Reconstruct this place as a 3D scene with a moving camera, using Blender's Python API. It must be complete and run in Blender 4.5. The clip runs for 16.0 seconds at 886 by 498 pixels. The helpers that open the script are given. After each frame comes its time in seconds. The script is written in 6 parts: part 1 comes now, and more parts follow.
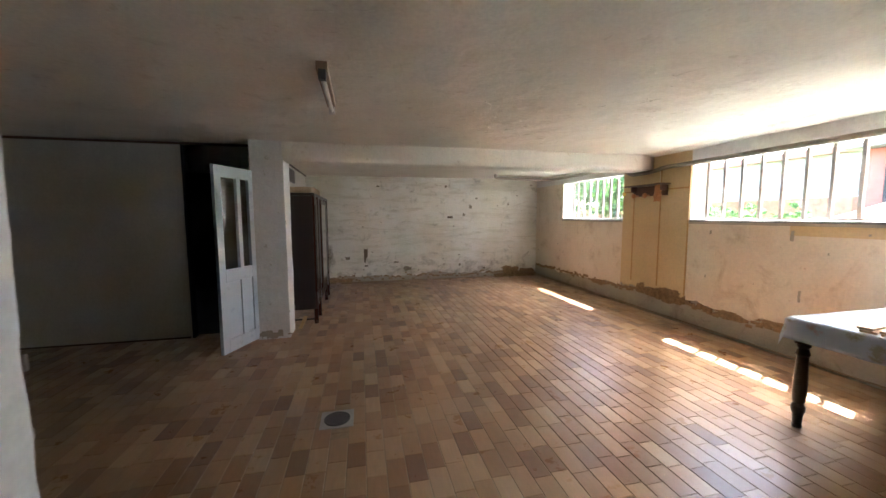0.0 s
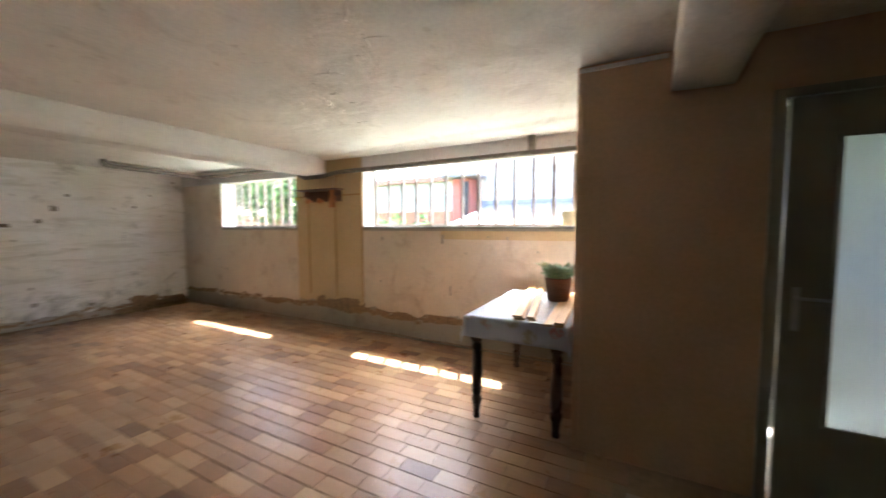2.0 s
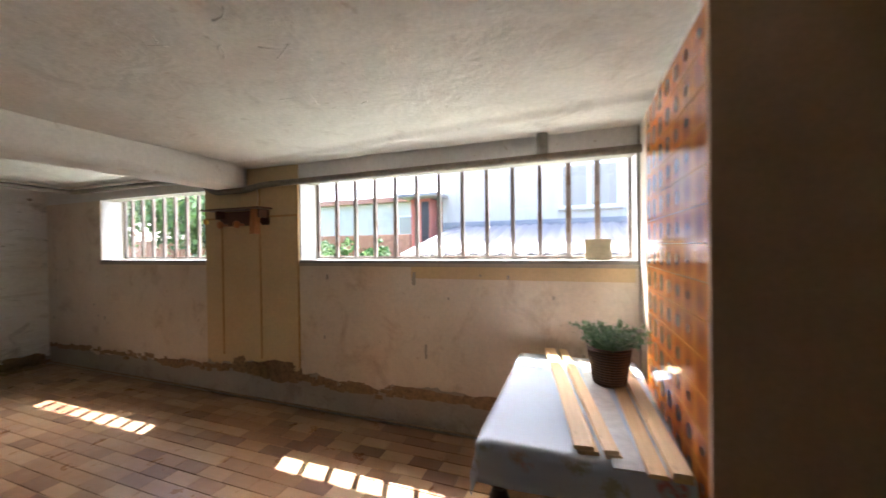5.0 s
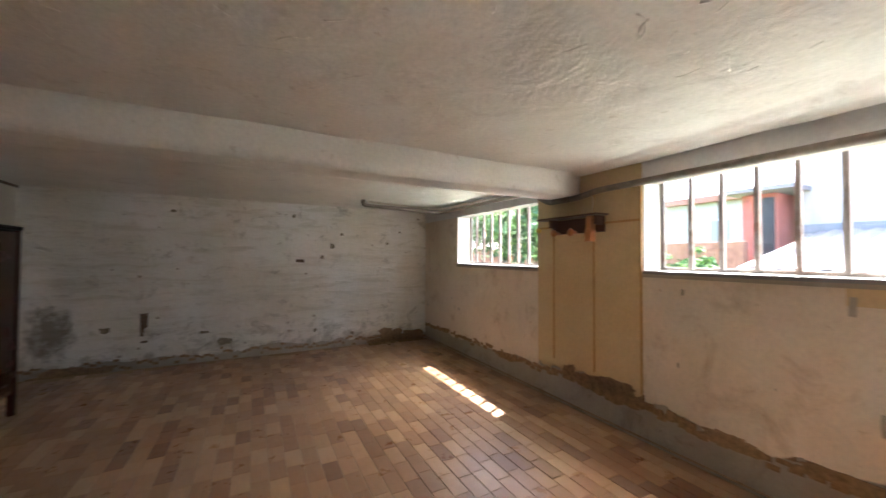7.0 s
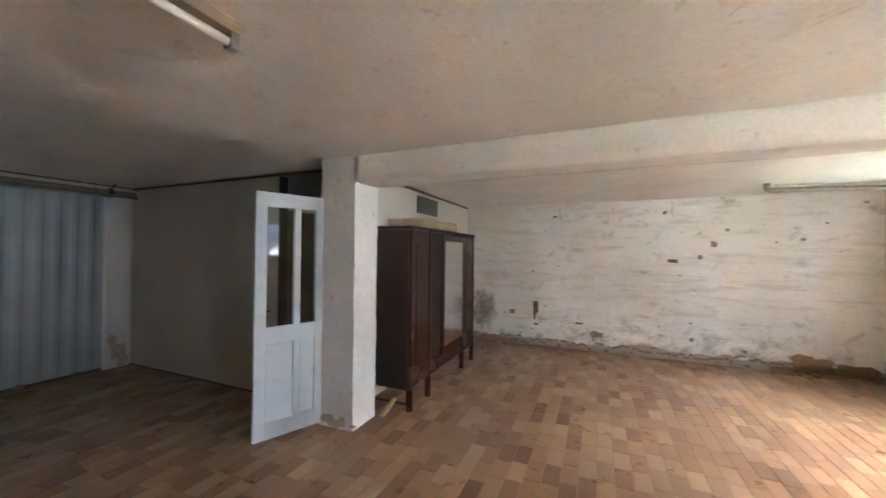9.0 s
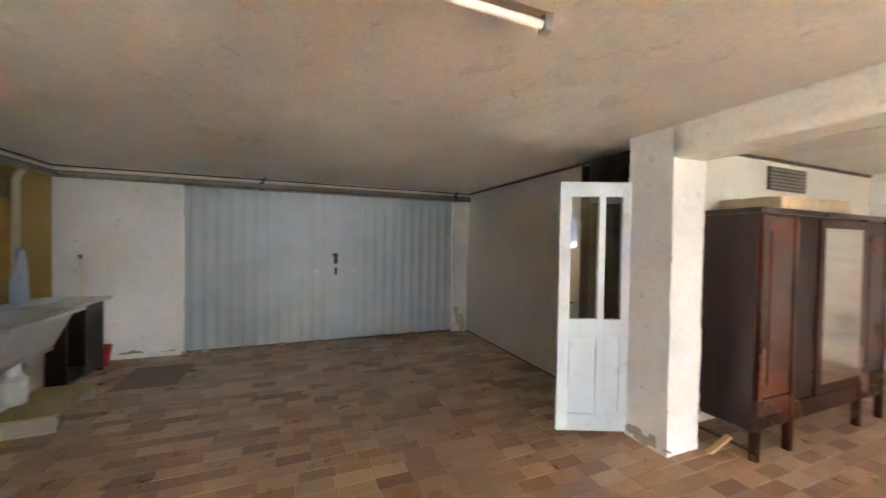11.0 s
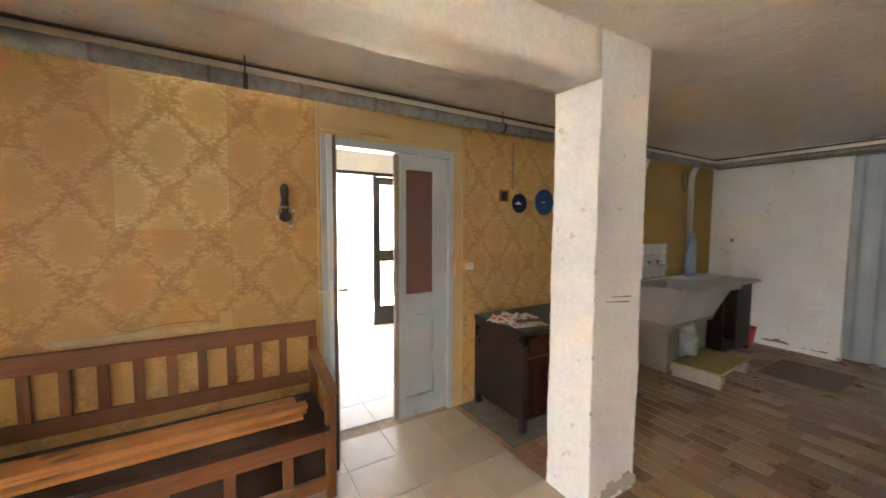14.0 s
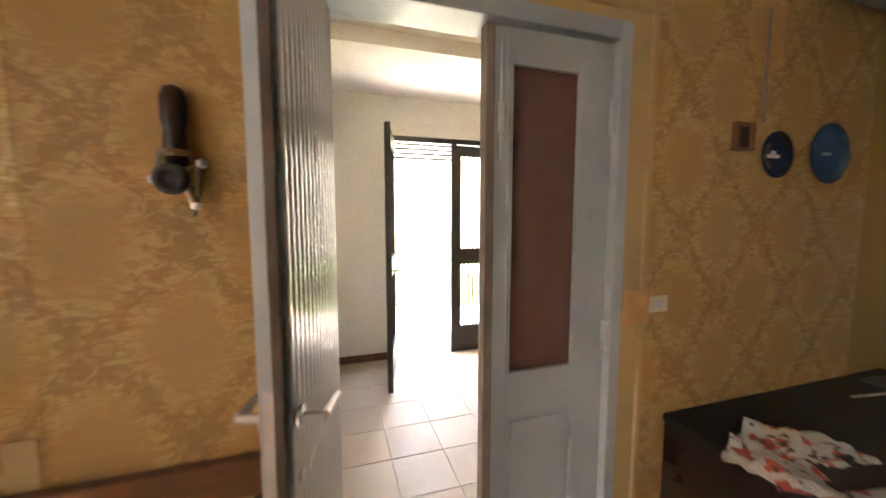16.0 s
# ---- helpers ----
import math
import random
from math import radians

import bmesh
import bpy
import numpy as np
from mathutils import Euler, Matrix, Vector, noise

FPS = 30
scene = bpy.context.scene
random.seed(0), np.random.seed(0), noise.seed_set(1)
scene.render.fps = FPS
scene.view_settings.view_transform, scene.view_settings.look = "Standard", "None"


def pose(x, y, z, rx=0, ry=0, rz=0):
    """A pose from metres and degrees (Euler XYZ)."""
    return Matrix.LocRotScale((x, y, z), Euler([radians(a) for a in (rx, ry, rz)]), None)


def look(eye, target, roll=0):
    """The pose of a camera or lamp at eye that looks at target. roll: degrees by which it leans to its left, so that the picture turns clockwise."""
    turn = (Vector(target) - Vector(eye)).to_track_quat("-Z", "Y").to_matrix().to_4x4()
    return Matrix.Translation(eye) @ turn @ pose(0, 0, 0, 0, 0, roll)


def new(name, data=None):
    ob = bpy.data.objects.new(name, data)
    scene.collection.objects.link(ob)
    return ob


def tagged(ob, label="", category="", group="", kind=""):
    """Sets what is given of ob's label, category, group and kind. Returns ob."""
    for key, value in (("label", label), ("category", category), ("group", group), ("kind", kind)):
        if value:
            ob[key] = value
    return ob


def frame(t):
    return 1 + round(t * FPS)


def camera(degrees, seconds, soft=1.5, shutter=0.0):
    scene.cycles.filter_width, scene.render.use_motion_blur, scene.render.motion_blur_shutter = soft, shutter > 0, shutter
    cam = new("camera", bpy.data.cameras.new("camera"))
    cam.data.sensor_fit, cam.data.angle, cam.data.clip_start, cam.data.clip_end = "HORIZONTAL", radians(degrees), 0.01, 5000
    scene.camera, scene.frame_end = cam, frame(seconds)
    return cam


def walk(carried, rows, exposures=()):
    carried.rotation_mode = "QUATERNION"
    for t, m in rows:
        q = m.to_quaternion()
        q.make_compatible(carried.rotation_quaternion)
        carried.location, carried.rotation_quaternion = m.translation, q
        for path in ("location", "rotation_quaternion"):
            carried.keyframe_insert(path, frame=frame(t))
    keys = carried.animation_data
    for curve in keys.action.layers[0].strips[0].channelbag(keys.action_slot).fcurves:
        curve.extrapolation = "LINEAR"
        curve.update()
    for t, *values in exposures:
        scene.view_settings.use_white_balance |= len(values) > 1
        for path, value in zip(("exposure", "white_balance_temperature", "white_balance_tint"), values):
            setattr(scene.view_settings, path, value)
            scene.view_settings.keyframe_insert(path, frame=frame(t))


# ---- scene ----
cam = camera(101.9, 16.0, shutter=0.35)
PATH = [
    (0, (0.995, 0.861, 1.517), (1.435, 2.803, 1.334), -0.2),
    (0.5, (1.034, 1.105, 1.523), (1.464, 3.05, 1.349), -0.3),
    (1, (1.191, 1.33, 1.508), (1.998, 3.152, 1.333), -0.2),
    (1.5, (1.372, 1.559, 1.496), (2.728, 3.02, 1.326), -0.1),
    (2, (1.52, 1.678, 1.464), (3.288, 2.604, 1.334), -0.2),
    (2.5, (1.699, 1.684, 1.478), (3.683, 1.904, 1.343), -0.4),
    (3, (1.91, 1.677, 1.482), (3.901, 1.526, 1.362), -0.6),
    (5.5, (2.592, 2.629, 1.58), (4.339, 3.602, 1.594), -0.4),
    (6, (2.443, 2.811, 1.557), (4.018, 4.044, 1.588), 0.0),
    (6.5, (2.471, 2.922, 1.558), (3.758, 4.452, 1.6), 0.2),
    (7, (2.404, 2.984, 1.565), (3.336, 4.753, 1.608), 0.3),
    (7.5, (2.353, 3.005, 1.576), (2.856, 4.941, 1.618), 0.3),
    (8, (2.302, 2.988, 1.595), (2.272, 4.988, 1.634), 0.4),
    (8.5, (2.152, 2.988, 1.604), (1.704, 4.937, 1.633), 0.6),
    (9, (2.049, 2.994, 1.573), (1.259, 4.831, 1.594), 0.6),
    (11.5, (1.879, 3.083, 1.533), (-0.097, 3.385, 1.482), 0.6),
    (12, (1.913, 3.094, 1.481), (-0.071, 2.853, 1.419), 0.2),
    (12.5, (1.948, 3.129, 1.46), (0.155, 2.247, 1.38), 0.2),
    (13, (1.975, 3.078, 1.472), (0.43, 1.812, 1.372), 0.1),
    (13.5, (1.998, 2.993, 1.473), (0.723, 1.456, 1.357), 0.1),
    (14, (1.951, 2.764, 1.486), (0.931, 1.049, 1.356), 0.3),
    (14.5, (1.833, 2.47, 1.448), (0.939, 0.685, 1.33), 0.2),
    (15, (1.651, 2.137, 1.464), (0.896, 0.29, 1.335), 0.2),
    (15.5, (1.489, 1.741, 1.442), (0.847, -0.146, 1.285), 0.1),
    (16, (1.339, 1.305, 1.456), (0.75, -0.598, 1.277), 0.0),
]
walk(cam, [(t, look(eye, target, roll)) for t, eye, target, roll in PATH],
     [(0, 5.22, 5700, 6), (1.0, 5.33, 5750, 6), (1.6, 4.9, 5750, 7), (2.5, 4.7, 5950, 7), (3, 5.08, 6050, 8), (5.5, 3.76, 5750, 10), (6.5, 4.0, 5800, 10), (7.5, 4.95, 5800, 9), (9, 5.9, 5500, 8),
      (11.5, 7.03, 6250, 8), (12.4, 7.06, 6400, 9), (13, 6.7, 6400, 11), (14, 6.72, 6550, 12), (15, 6.65, 6850, 14), (16, 6.15, 7300, 16)])

# ---- light: high summer sun from the window side, clear sky ----
SUN_DIR = Vector((1.0, 0.42, 2.15)).normalized()
elev = math.asin(SUN_DIR.z)
world = bpy.data.worlds.new("sky")
scene.world = world
world.use_nodes = True
wn = world.node_tree
sky = wn.nodes.new("ShaderNodeTexSky")
sky.sky_type, sky.sun_disc = "NISHITA", False
sky.sun_elevation = elev
sky.sun_rotation = math.atan2(SUN_DIR.x, SUN_DIR.y)
sky.air_density, sky.dust_density, sky.ozone_density = 0.75, 4.0, 0.4
wn.links.new(sky.outputs[0], wn.nodes["Background"].inputs[0])
wn.nodes["Background"].inputs[1].default_value = 0.15
sun_data = bpy.data.lights.new("sun", "SUN")
sun_data.energy, sun_data.angle, sun_data.color = 3.0, radians(0.3), (1.0, 0.95, 0.86)
sun = new("sun", sun_data)
sun.matrix_world = look(SUN_DIR * 30, (0, 0, 0))


# ---- materials ----
class Mat:
    """A small builder for node materials in object space."""

    def __init__(self, name, rough=0.7, metal=0.0):
        self.m = bpy.data.materials.new(name)
        self.m.use_nodes = True
        self.t = self.m.node_tree
        self.b = self.t.nodes["Principled BSDF"]
        self.b.inputs["Roughness"].default_value = rough
        self.b.inputs["Metallic"].default_value = metal
        self.co = self.t.nodes.new("ShaderNodeTexCoord").outputs["Object"]

    def node(self, kind):
        return self.t.nodes.new(kind)

    def link(self, a, b):
        self.t.links.new(a, b)

    def scaled(self, x, y, z, src=None, rz=0.0):
        n = self.node("ShaderNodeMapping")
        n.inputs["Scale"].default_value = (x, y, z)
        n.inputs["Rotation"].default_value = (0, 0, rz)
        self.link(src or self.co, n.inputs["Vector"])
        return n.outputs[0]

    def noise(self, scale, detail=5.0, rough=0.6, vec=None, distort=0.0):
        n = self.node("ShaderNodeTexNoise")
        n.inputs["Scale"].default_value, n.inputs["Detail"].default_value = scale, detail
        n.inputs["Roughness"].default_value, n.inputs["Distortion"].default_value = rough, distort
        self.link(vec or self.co, n.inputs["Vector"])
        return n.outputs["Fac"]

    def ramp(self, fac, stops):
        n = self.node("ShaderNodeValToRGB")
        e = n.color_ramp.elements
        while len(e) < len(stops):
            e.new(0.5)
        for k, (p, c) in zip(e, stops):
            k.position = p
            k.color = (*c, 1) if not isinstance(c, (int, float)) else (c, c, c, 1)
        self.link(fac, n.inputs[0])
        return n.outputs[0]

    def mix(self, fac, a, b, mode="MIX"):
        n = self.node("ShaderNodeMix")
        n.data_type, n.blend_type = "RGBA", mode
        for sock, v in ((n.inputs[0], fac), (n.inputs[6], a), (n.inputs[7], b)):
            if isinstance(v, (int, float)):
                sock.default_value = v
            elif isinstance(v, tuple):
                sock.default_value = (*v, 1)
            else:
                self.link(v, sock)
        return n.outputs[2]

    def math(self, op, a, b=0.0, c=0.0):
        n = self.node("ShaderNodeMath")
        n.operation = op
        for sock, v in zip(n.inputs, (a, b, c)):
            if isinstance(v, (int, float)):
                sock.default_value = v
            else:
                self.link(v, sock)
        return n.outputs[0]

    def color(self, c):
        if isinstance(c, tuple):
            self.b.inputs["Base Color"].default_value = (*c, 1)
        else:
            self.link(c, self.b.inputs["Base Color"])
        return self

    def rough(self, r):
        self.link(r, self.b.inputs["Roughness"])
        return self

    def bump(self, h, strength=0.3, dist=0.01):
        n = self.node("ShaderNodeBump")
        n.inputs["Strength"].default_value, n.inputs["Distance"].default_value = strength, dist
        self.link(h, n.inputs["Height"])
        self.link(n.outputs[0], self.b.inputs["Normal"])
        return self


def plaster(name, base, light, stain, stain_amount=0.55, bump=0.5, speck=True, lean=(1, 1, 1)):
    """Old lime plaster: cloudy colour, stains, specks and trowel marks."""
    m = Mat(name, 0.88)
    v = m.scaled(*lean)
    cloud = m.noise(1.3, 6, 0.65, v)
    c = m.mix(m.ramp(cloud, [(0.3, 0.0), (0.7, 1.0)]), base, light)
    dirt = m.ramp(m.noise(2.7, 8, 0.7, v, 0.6), [(stain_amount, 0.0), (stain_amount + 0.17, 1.0)])
    c = m.mix(m.math("MULTIPLY", dirt, 0.75), c, stain)
    fine = m.noise(38, 6, 0.7)
    c = m.mix(0.22, c, m.ramp(fine, [(0.3, 0.35), (0.7, 1.0)]), "MULTIPLY")
    if speck:
        sp = m.ramp(m.noise(11, 5, 0.6), [(0.665, 0.0), (0.70, 1.0)])
        c = m.mix(m.math("MULTIPLY", sp, 0.6), c, stain)
    m.color(c)
    h = m.math("ADD", m.noise(4.5, 6, 0.55, None, 0.3), m.math("MULTIPLY", fine, 0.12))
    m.bump(h, bump, 0.03)
    return m.m


def damp_whitewash():
    """Brushed whitewash with level streaks, grey mould and a flaking, damp foot."""
    m = Mat("whitewash_damp", 0.9)
    streak = m.noise(2.2, 8, 0.68, m.scaled(0.7, 1, 4.5), 0.5)
    c = m.mix(m.ramp(m.noise(0.9, 6, 0.6), [(0.35, 0.0), (0.65, 1.0)]), (0.74, 0.70, 0.61), (0.86, 0.85, 0.82))
    c = m.mix(m.math("MULTIPLY", m.ramp(streak, [(0.50, 0.0), (0.68, 1.0)]), 0.55), c, (0.50, 0.46, 0.36))
    sep = m.node("ShaderNodeSeparateXYZ")
    m.link(m.co, sep.inputs[0])
    foot = m.ramp(m.math("MULTIPLY", sep.outputs[2], 0.5), [(0.05, 1.0), (0.36, 0.0)])
    mould = m.math("ADD", m.noise(3.4, 8, 0.72, m.scaled(1.0, 1, 1.3), 0.5), m.math("MULTIPLY", foot, 0.09))
    c = m.mix(m.math("MULTIPLY", m.ramp(mould, [(0.57, 0.0), (0.71, 1.0)]), 0.66), c, (0.22, 0.20, 0.15))
    near = m.math("ADD", m.math("POWER", m.math("MULTIPLY", m.math("ADD", sep.outputs[0], -0.16), 3.2), 2.0), m.math("POWER", m.math("MULTIPLY", m.math("ADD", sep.outputs[2], -0.58), 2.0), 2.0))
    damp = m.math("ADD", m.ramp(near, [(0.0, 0.42), (1.0, 0.0)]), m.noise(6, 7, 0.7))
    c = m.mix(m.math("MULTIPLY", m.ramp(damp, [(0.66, 0.0), (0.86, 1.0)]), 0.8), c, (0.16, 0.14, 0.10))
    flakes = m.noise(7, 6, 0.7, m.scaled(0.8, 1, 1.9), 0.2)
    c = m.mix(m.math("MULTIPLY", m.ramp(flakes, [(0.645, 0.0), (0.685, 1.0)]), 0.5), c, (0.27, 0.22, 0.16))
    fine = m.noise(40, 6, 0.7)
    c = m.mix(0.22, c, m.ramp(fine, [(0.3, 0.35), (0.7, 1.0)]), "MULTIPLY")
    m.color(c)
    m.bump(m.math("ADD", streak, m.math("MULTIPLY", m.math("ADD", flakes, fine), 0.25)), 0.8, 0.03)
    return m.m


def wood(name, dark, light, rough=0.45, grain=(2, 2, 30), axis="X", knots=False, scratch=0.0):
    """Sawn or stained wood with the grain along one axis."""
    m = Mat(name, rough)
    s = {"X": (1.2, 22, 22), "Y": (22, 1.2, 22), "Z": (22, 22, 1.2)}[axis]
    v = m.scaled(*s)
    g = m.noise(1.6, 8, 0.65, v, 1.2)
    c = m.ramp(g, [(0.25, dark), (0.75, light)])
    info = m.node("ShaderNodeObjectInfo")
    c = m.mix(m.math("MULTIPLY", info.outputs["Random"], 0.25), c, tuple(k * 0.6 for k in light))
    if knots:
        k = m.ramp(m.noise(4.5, 1, 0.3, m.scaled(*{"X": (1, 2.2, 2.2), "Y": (2.2, 1, 2.2), "Z": (2.2, 2.2, 1)}[axis])), [(0.73, 0.0), (0.78, 1.0)])
        c = m.mix(m.math("MULTIPLY", k, 0.8), c, tuple(q * 0.45 for q in dark))
    if scratch:
        c = m.mix(m.ramp(m.noise(14, 6, 0.7), [(0.62, 0.0), (0.75, scratch)]), c, tuple(min(1, q * 2.2) for q in light))
    m.color(c)
    m.rough(m.ramp(m.noise(2.5, 3), [(0.3, rough - 0.04), (0.7, min(1, rough + 0.06))]))
    m.bump(g, 0.2, 0.004)
    return m.m


def paint(name, col, rough=0.4, dirt=(0.25, 0.22, 0.18), amount=0.62, metal=0.0, bump=0.12, spec=None):
    """Brushed paint with grime and small chips."""
    m = Mat(name, rough, metal)
    c = m.mix(m.ramp(m.noise(1.8, 5), [(0.3, 0.0), (0.7, 0.5)]), col, tuple(k * 0.82 for k in col))
    c = m.mix(m.math("MULTIPLY", m.ramp(m.noise(6, 8, 0.72, None, 0.4), [(amount, 0.0), (amount + 0.12, 1.0)]), 0.6), c, dirt)
    m.color(c)
    m.rough(m.ramp(m.noise(9, 4), [(0.3, max(0.05, rough - 0.1)), (0.7, min(1, rough + 0.18))]))
    m.bump(m.noise(60, 4), bump, 0.004)
    return m.m


def plain(name, col, rough=0.5, metal=0.0, var=0.18, scale=14):
    m = Mat(name, rough, metal)
    m.color(m.mix(m.ramp(m.noise(scale, 6, 0.65), [(0.3, 0.0), (0.7, 1.0)]), tuple(k * (1 - var) for k in col), tuple(min(1, k * (1 + var)) for k in col)))
    m.bump(m.noise(scale * 5, 4), 0.12, 0.004)
    return m.m


def tile_mat(name, stops, rough, island, wear=0.25, bump=0.1):
    """Fired tiles, each of its own shade."""
    m = Mat(name, rough)
    if island:
        rnd = m.node("ShaderNodeNewGeometry").outputs["Random Per Island"]
    else:
        rnd = m.node("ShaderNodeObjectInfo").outputs["Random"]
    world_co = m.node("ShaderNodeNewGeometry").outputs["Position"]
    c = m.ramp(rnd, stops)
    streak = m.noise(3, 7, 0.7, m.scaled(14, 2.0, 1, world_co))
    c = m.mix(wear, c, m.ramp(streak, [(0.3, 0.45), (0.7, 1.15)]), "MULTIPLY")
    big = m.noise(0.9, 6, 0.6, world_co)
    c = m.mix(m.ramp(big, [(0.42, 0.0), (0.75, 0.35)]), c, (0.30, 0.225, 0.16))
    m.color(c)
    m.rough(m.ramp(m.noise(5, 6, 0.7, world_co), [(0.3, rough - 0.14), (0.7, rough + 0.14)]))
    m.bump(m.noise(20, 5, 0.6, world_co), bump, 0.006)
    return m.m


M_CEIL = plaster("ceiling_plaster", (0.76, 0.73, 0.66), (0.87, 0.84, 0.77), (0.58, 0.53, 0.45), 0.57, 0.7, True)
M_FAR = damp_whitewash()
M_EAST = plaster("cream_plaster", (0.70, 0.60, 0.48), (0.80, 0.72, 0.61), (0.46, 0.34, 0.23), 0.54, 0.5, True, (1, 1, 0.8))
M_WHITE = plaster("white_plaster", (0.74, 0.735, 0.72), (0.84, 0.84, 0.83), (0.45, 0.41, 0.34), 0.66, 0.5)
M_PART = plaster("partition_plaster", (0.60, 0.56, 0.49), (0.68, 0.64, 0.57), (0.42, 0.37, 0.31), 0.68, 0.2, False)
M_COLUMN = plaster("ochre_panel", (0.60, 0.45, 0.25), (0.68, 0.53, 0.31), (0.45, 0.30, 0.14), 0.66, 0.15, False)
M_BOX = plaster("beige_wall", (0.62, 0.415, 0.265), (0.68, 0.47, 0.31), (0.36, 0.26, 0.16), 0.66, 0.15, False)
M_CEMENT = plaster("cement_render", (0.36, 0.32, 0.26), (0.44, 0.40, 0.33), (0.20, 0.16, 0.11), 0.56, 0.8)
# Dark plaster; its colour stands in for the shade of the store room.
M_DARKWALL = plaster("shade_plaster", (0.11, 0.10, 0.09), (0.15, 0.14, 0.12), (0.06, 0.05, 0.05), 0.6, 0.4)
M_MUSTARD = plaster("mustard_wall", (0.42, 0.27, 0.07), (0.48, 0.32, 0.10), (0.30, 0.19, 0.06), 0.64, 0.12, False)
M_GROUT = plain("grout", (0.33, 0.235, 0.15), 0.9)
M_TILE_STOPS = [(0.0, (0.175, 0.078, 0.042)), (0.12, (0.265, 0.13, 0.066)), (0.45, (0.345, 0.187, 0.096)), (0.75, (0.40, 0.232, 0.124)), (1.0, (0.48, 0.305, 0.172))]
M_TILE_P = tile_mat("clay_tile", M_TILE_STOPS, 0.36, False)
M_TILE_S = tile_mat("clay_tile_field", M_TILE_STOPS, 0.36, True)
M_HTILE = tile_mat("beige_tile", [(0, (0.44, 0.35, 0.245)), (1, (0.51, 0.42, 0.305))], 0.5, False, 0.1, 0.04)
M_PINE = wood("pine", (0.58, 0.35, 0.16), (0.76, 0.54, 0.30), 0.5, axis="X", knots=True)
M_PINEO = wood("orange_pine", (0.46, 0.17, 0.05), (0.66, 0.33, 0.12), 0.45, axis="X", knots=True)
M_BENCH = wood("bench_wood", (0.13, 0.047, 0.018), (0.24, 0.098, 0.037), 0.36, axis="X", scratch=0.2)
M_BENCHZ = wood("bench_wood_upright", (0.13, 0.047, 0.018), (0.24, 0.098, 0.037), 0.36, axis="Z", scratch=0.2)
M_DARKWOOD = wood("dark_wood", (0.014, 0.006, 0.004), (0.038, 0.015, 0.010), 0.3, axis="Z")
M_REDWOOD = wood("mahogany", (0.034, 0.008, 0.005), (0.075, 0.019, 0.010), 0.24, axis="Z")
M_LEGWOOD = wood("turned_wood", (0.03, 0.016, 0.010), (0.075, 0.04, 0.022), 0.28, axis="Z")
M_BROWNTRIM = wood("brown_trim", (0.05, 0.028, 0.016), (0.10, 0.055, 0.03), 0.5, axis="X")
M_PAINTW = paint("white_gloss", (0.56, 0.62, 0.69), 0.32)
M_PAINTG = paint("grey_blue_gloss", (0.42, 0.46, 0.48), 0.36, (0.30, 0.17, 0.09), 0.63)
M_PAINTGREEN = paint("grey_green_gloss", (0.285, 0.275, 0.21), 0.4)
M_GARAGE = plain("galvanised_sheet", (0.37, 0.42, 0.45), 0.36, 0.3, 0.07, 2.0)
M_IRON = paint("rusty_iron", (0.30, 0.25, 0.22), 0.6, (0.16, 0.07, 0.03), 0.5, 0.2)
M_STEEL = plain("steel", (0.55, 0.55, 0.55), 0.3, 1.0, 0.1)
M_DARKMETAL = plain("dark_metal", (0.045, 0.042, 0.045), 0.4, 0.3)
M_LAG = plain("lagging_grey", (0.24, 0.24, 0.22), 0.65, 0.0, 0.3, 20)
M_LAGDARK = plain("lagging_brown", (0.20, 0.17, 0.14), 0.7, 0.0, 0.3, 20)
M_PVC = plain("ivory_pvc", (0.70, 0.64, 0.52), 0.35, 0.0, 0.06)
M_BLACK = plain("black_paint", (0.02, 0.02, 0.022), 0.4)
# White sill coloured grey to weaken the sun it bounces to the ceiling.
M_SILL = paint("greyed_sill", (0.24, 0.235, 0.225), 0.7, (0.3, 0.27, 0.23), 0.6)
M_SILLW = paint("sill_white", (0.58, 0.58, 0.57), 0.5, (0.5, 0.45, 0.4), 0.68)


def glass_mat(name, rough=0.0, tint=(1, 1, 1)):
    m = Mat(name, rough)
    m.b.inputs["Base Color"].default_value = (*tint, 1)
    m.b.inputs["Transmission Weight"].default_value = 1.0
    m.b.inputs["IOR"].default_value = 1.45
    return m.m


M_GLASS = glass_mat("clear_glass")
M_FROST = glass_mat("frosted_glass", 0.5, (0.55, 0.64, 0.68))
M_MIRROR = plain("mirror", (0.72, 0.72, 0.68), 0.03, 1.0, 0.02)


# ---- mesh helpers ----
def box(bm, x0, y0, z0, x1, y1, z1, bevel=0.0):
    r = bmesh.ops.create_cube(bm, size=1.0, matrix=Matrix.Translation(((x0 + x1) / 2, (y0 + y1) / 2, (z0 + z1) / 2)) @ Matrix.Diagonal((abs(x1 - x0), abs(y1 - y0), abs(z1 - z0), 1)))
    if bevel:
        edges = list({e for v in r["verts"] for e in v.link_edges})
        bmesh.ops.bevel(bm, geom=edges, offset=bevel, segments=2, affect="EDGES", profile=0.7)
    return bm


def rod(bm, a, b, r, r2=None, seg=14):
    a, b = Vector(a), Vector(b)
    d = b - a
    q = d.to_track_quat("Z", "Y").to_matrix().to_4x4()
    bmesh.ops.create_cone(bm, cap_ends=True, segments=seg, radius1=r, radius2=r if r2 is None else r2, depth=d.length, matrix=Matrix.Translation((a + b) / 2) @ q)
    return bm


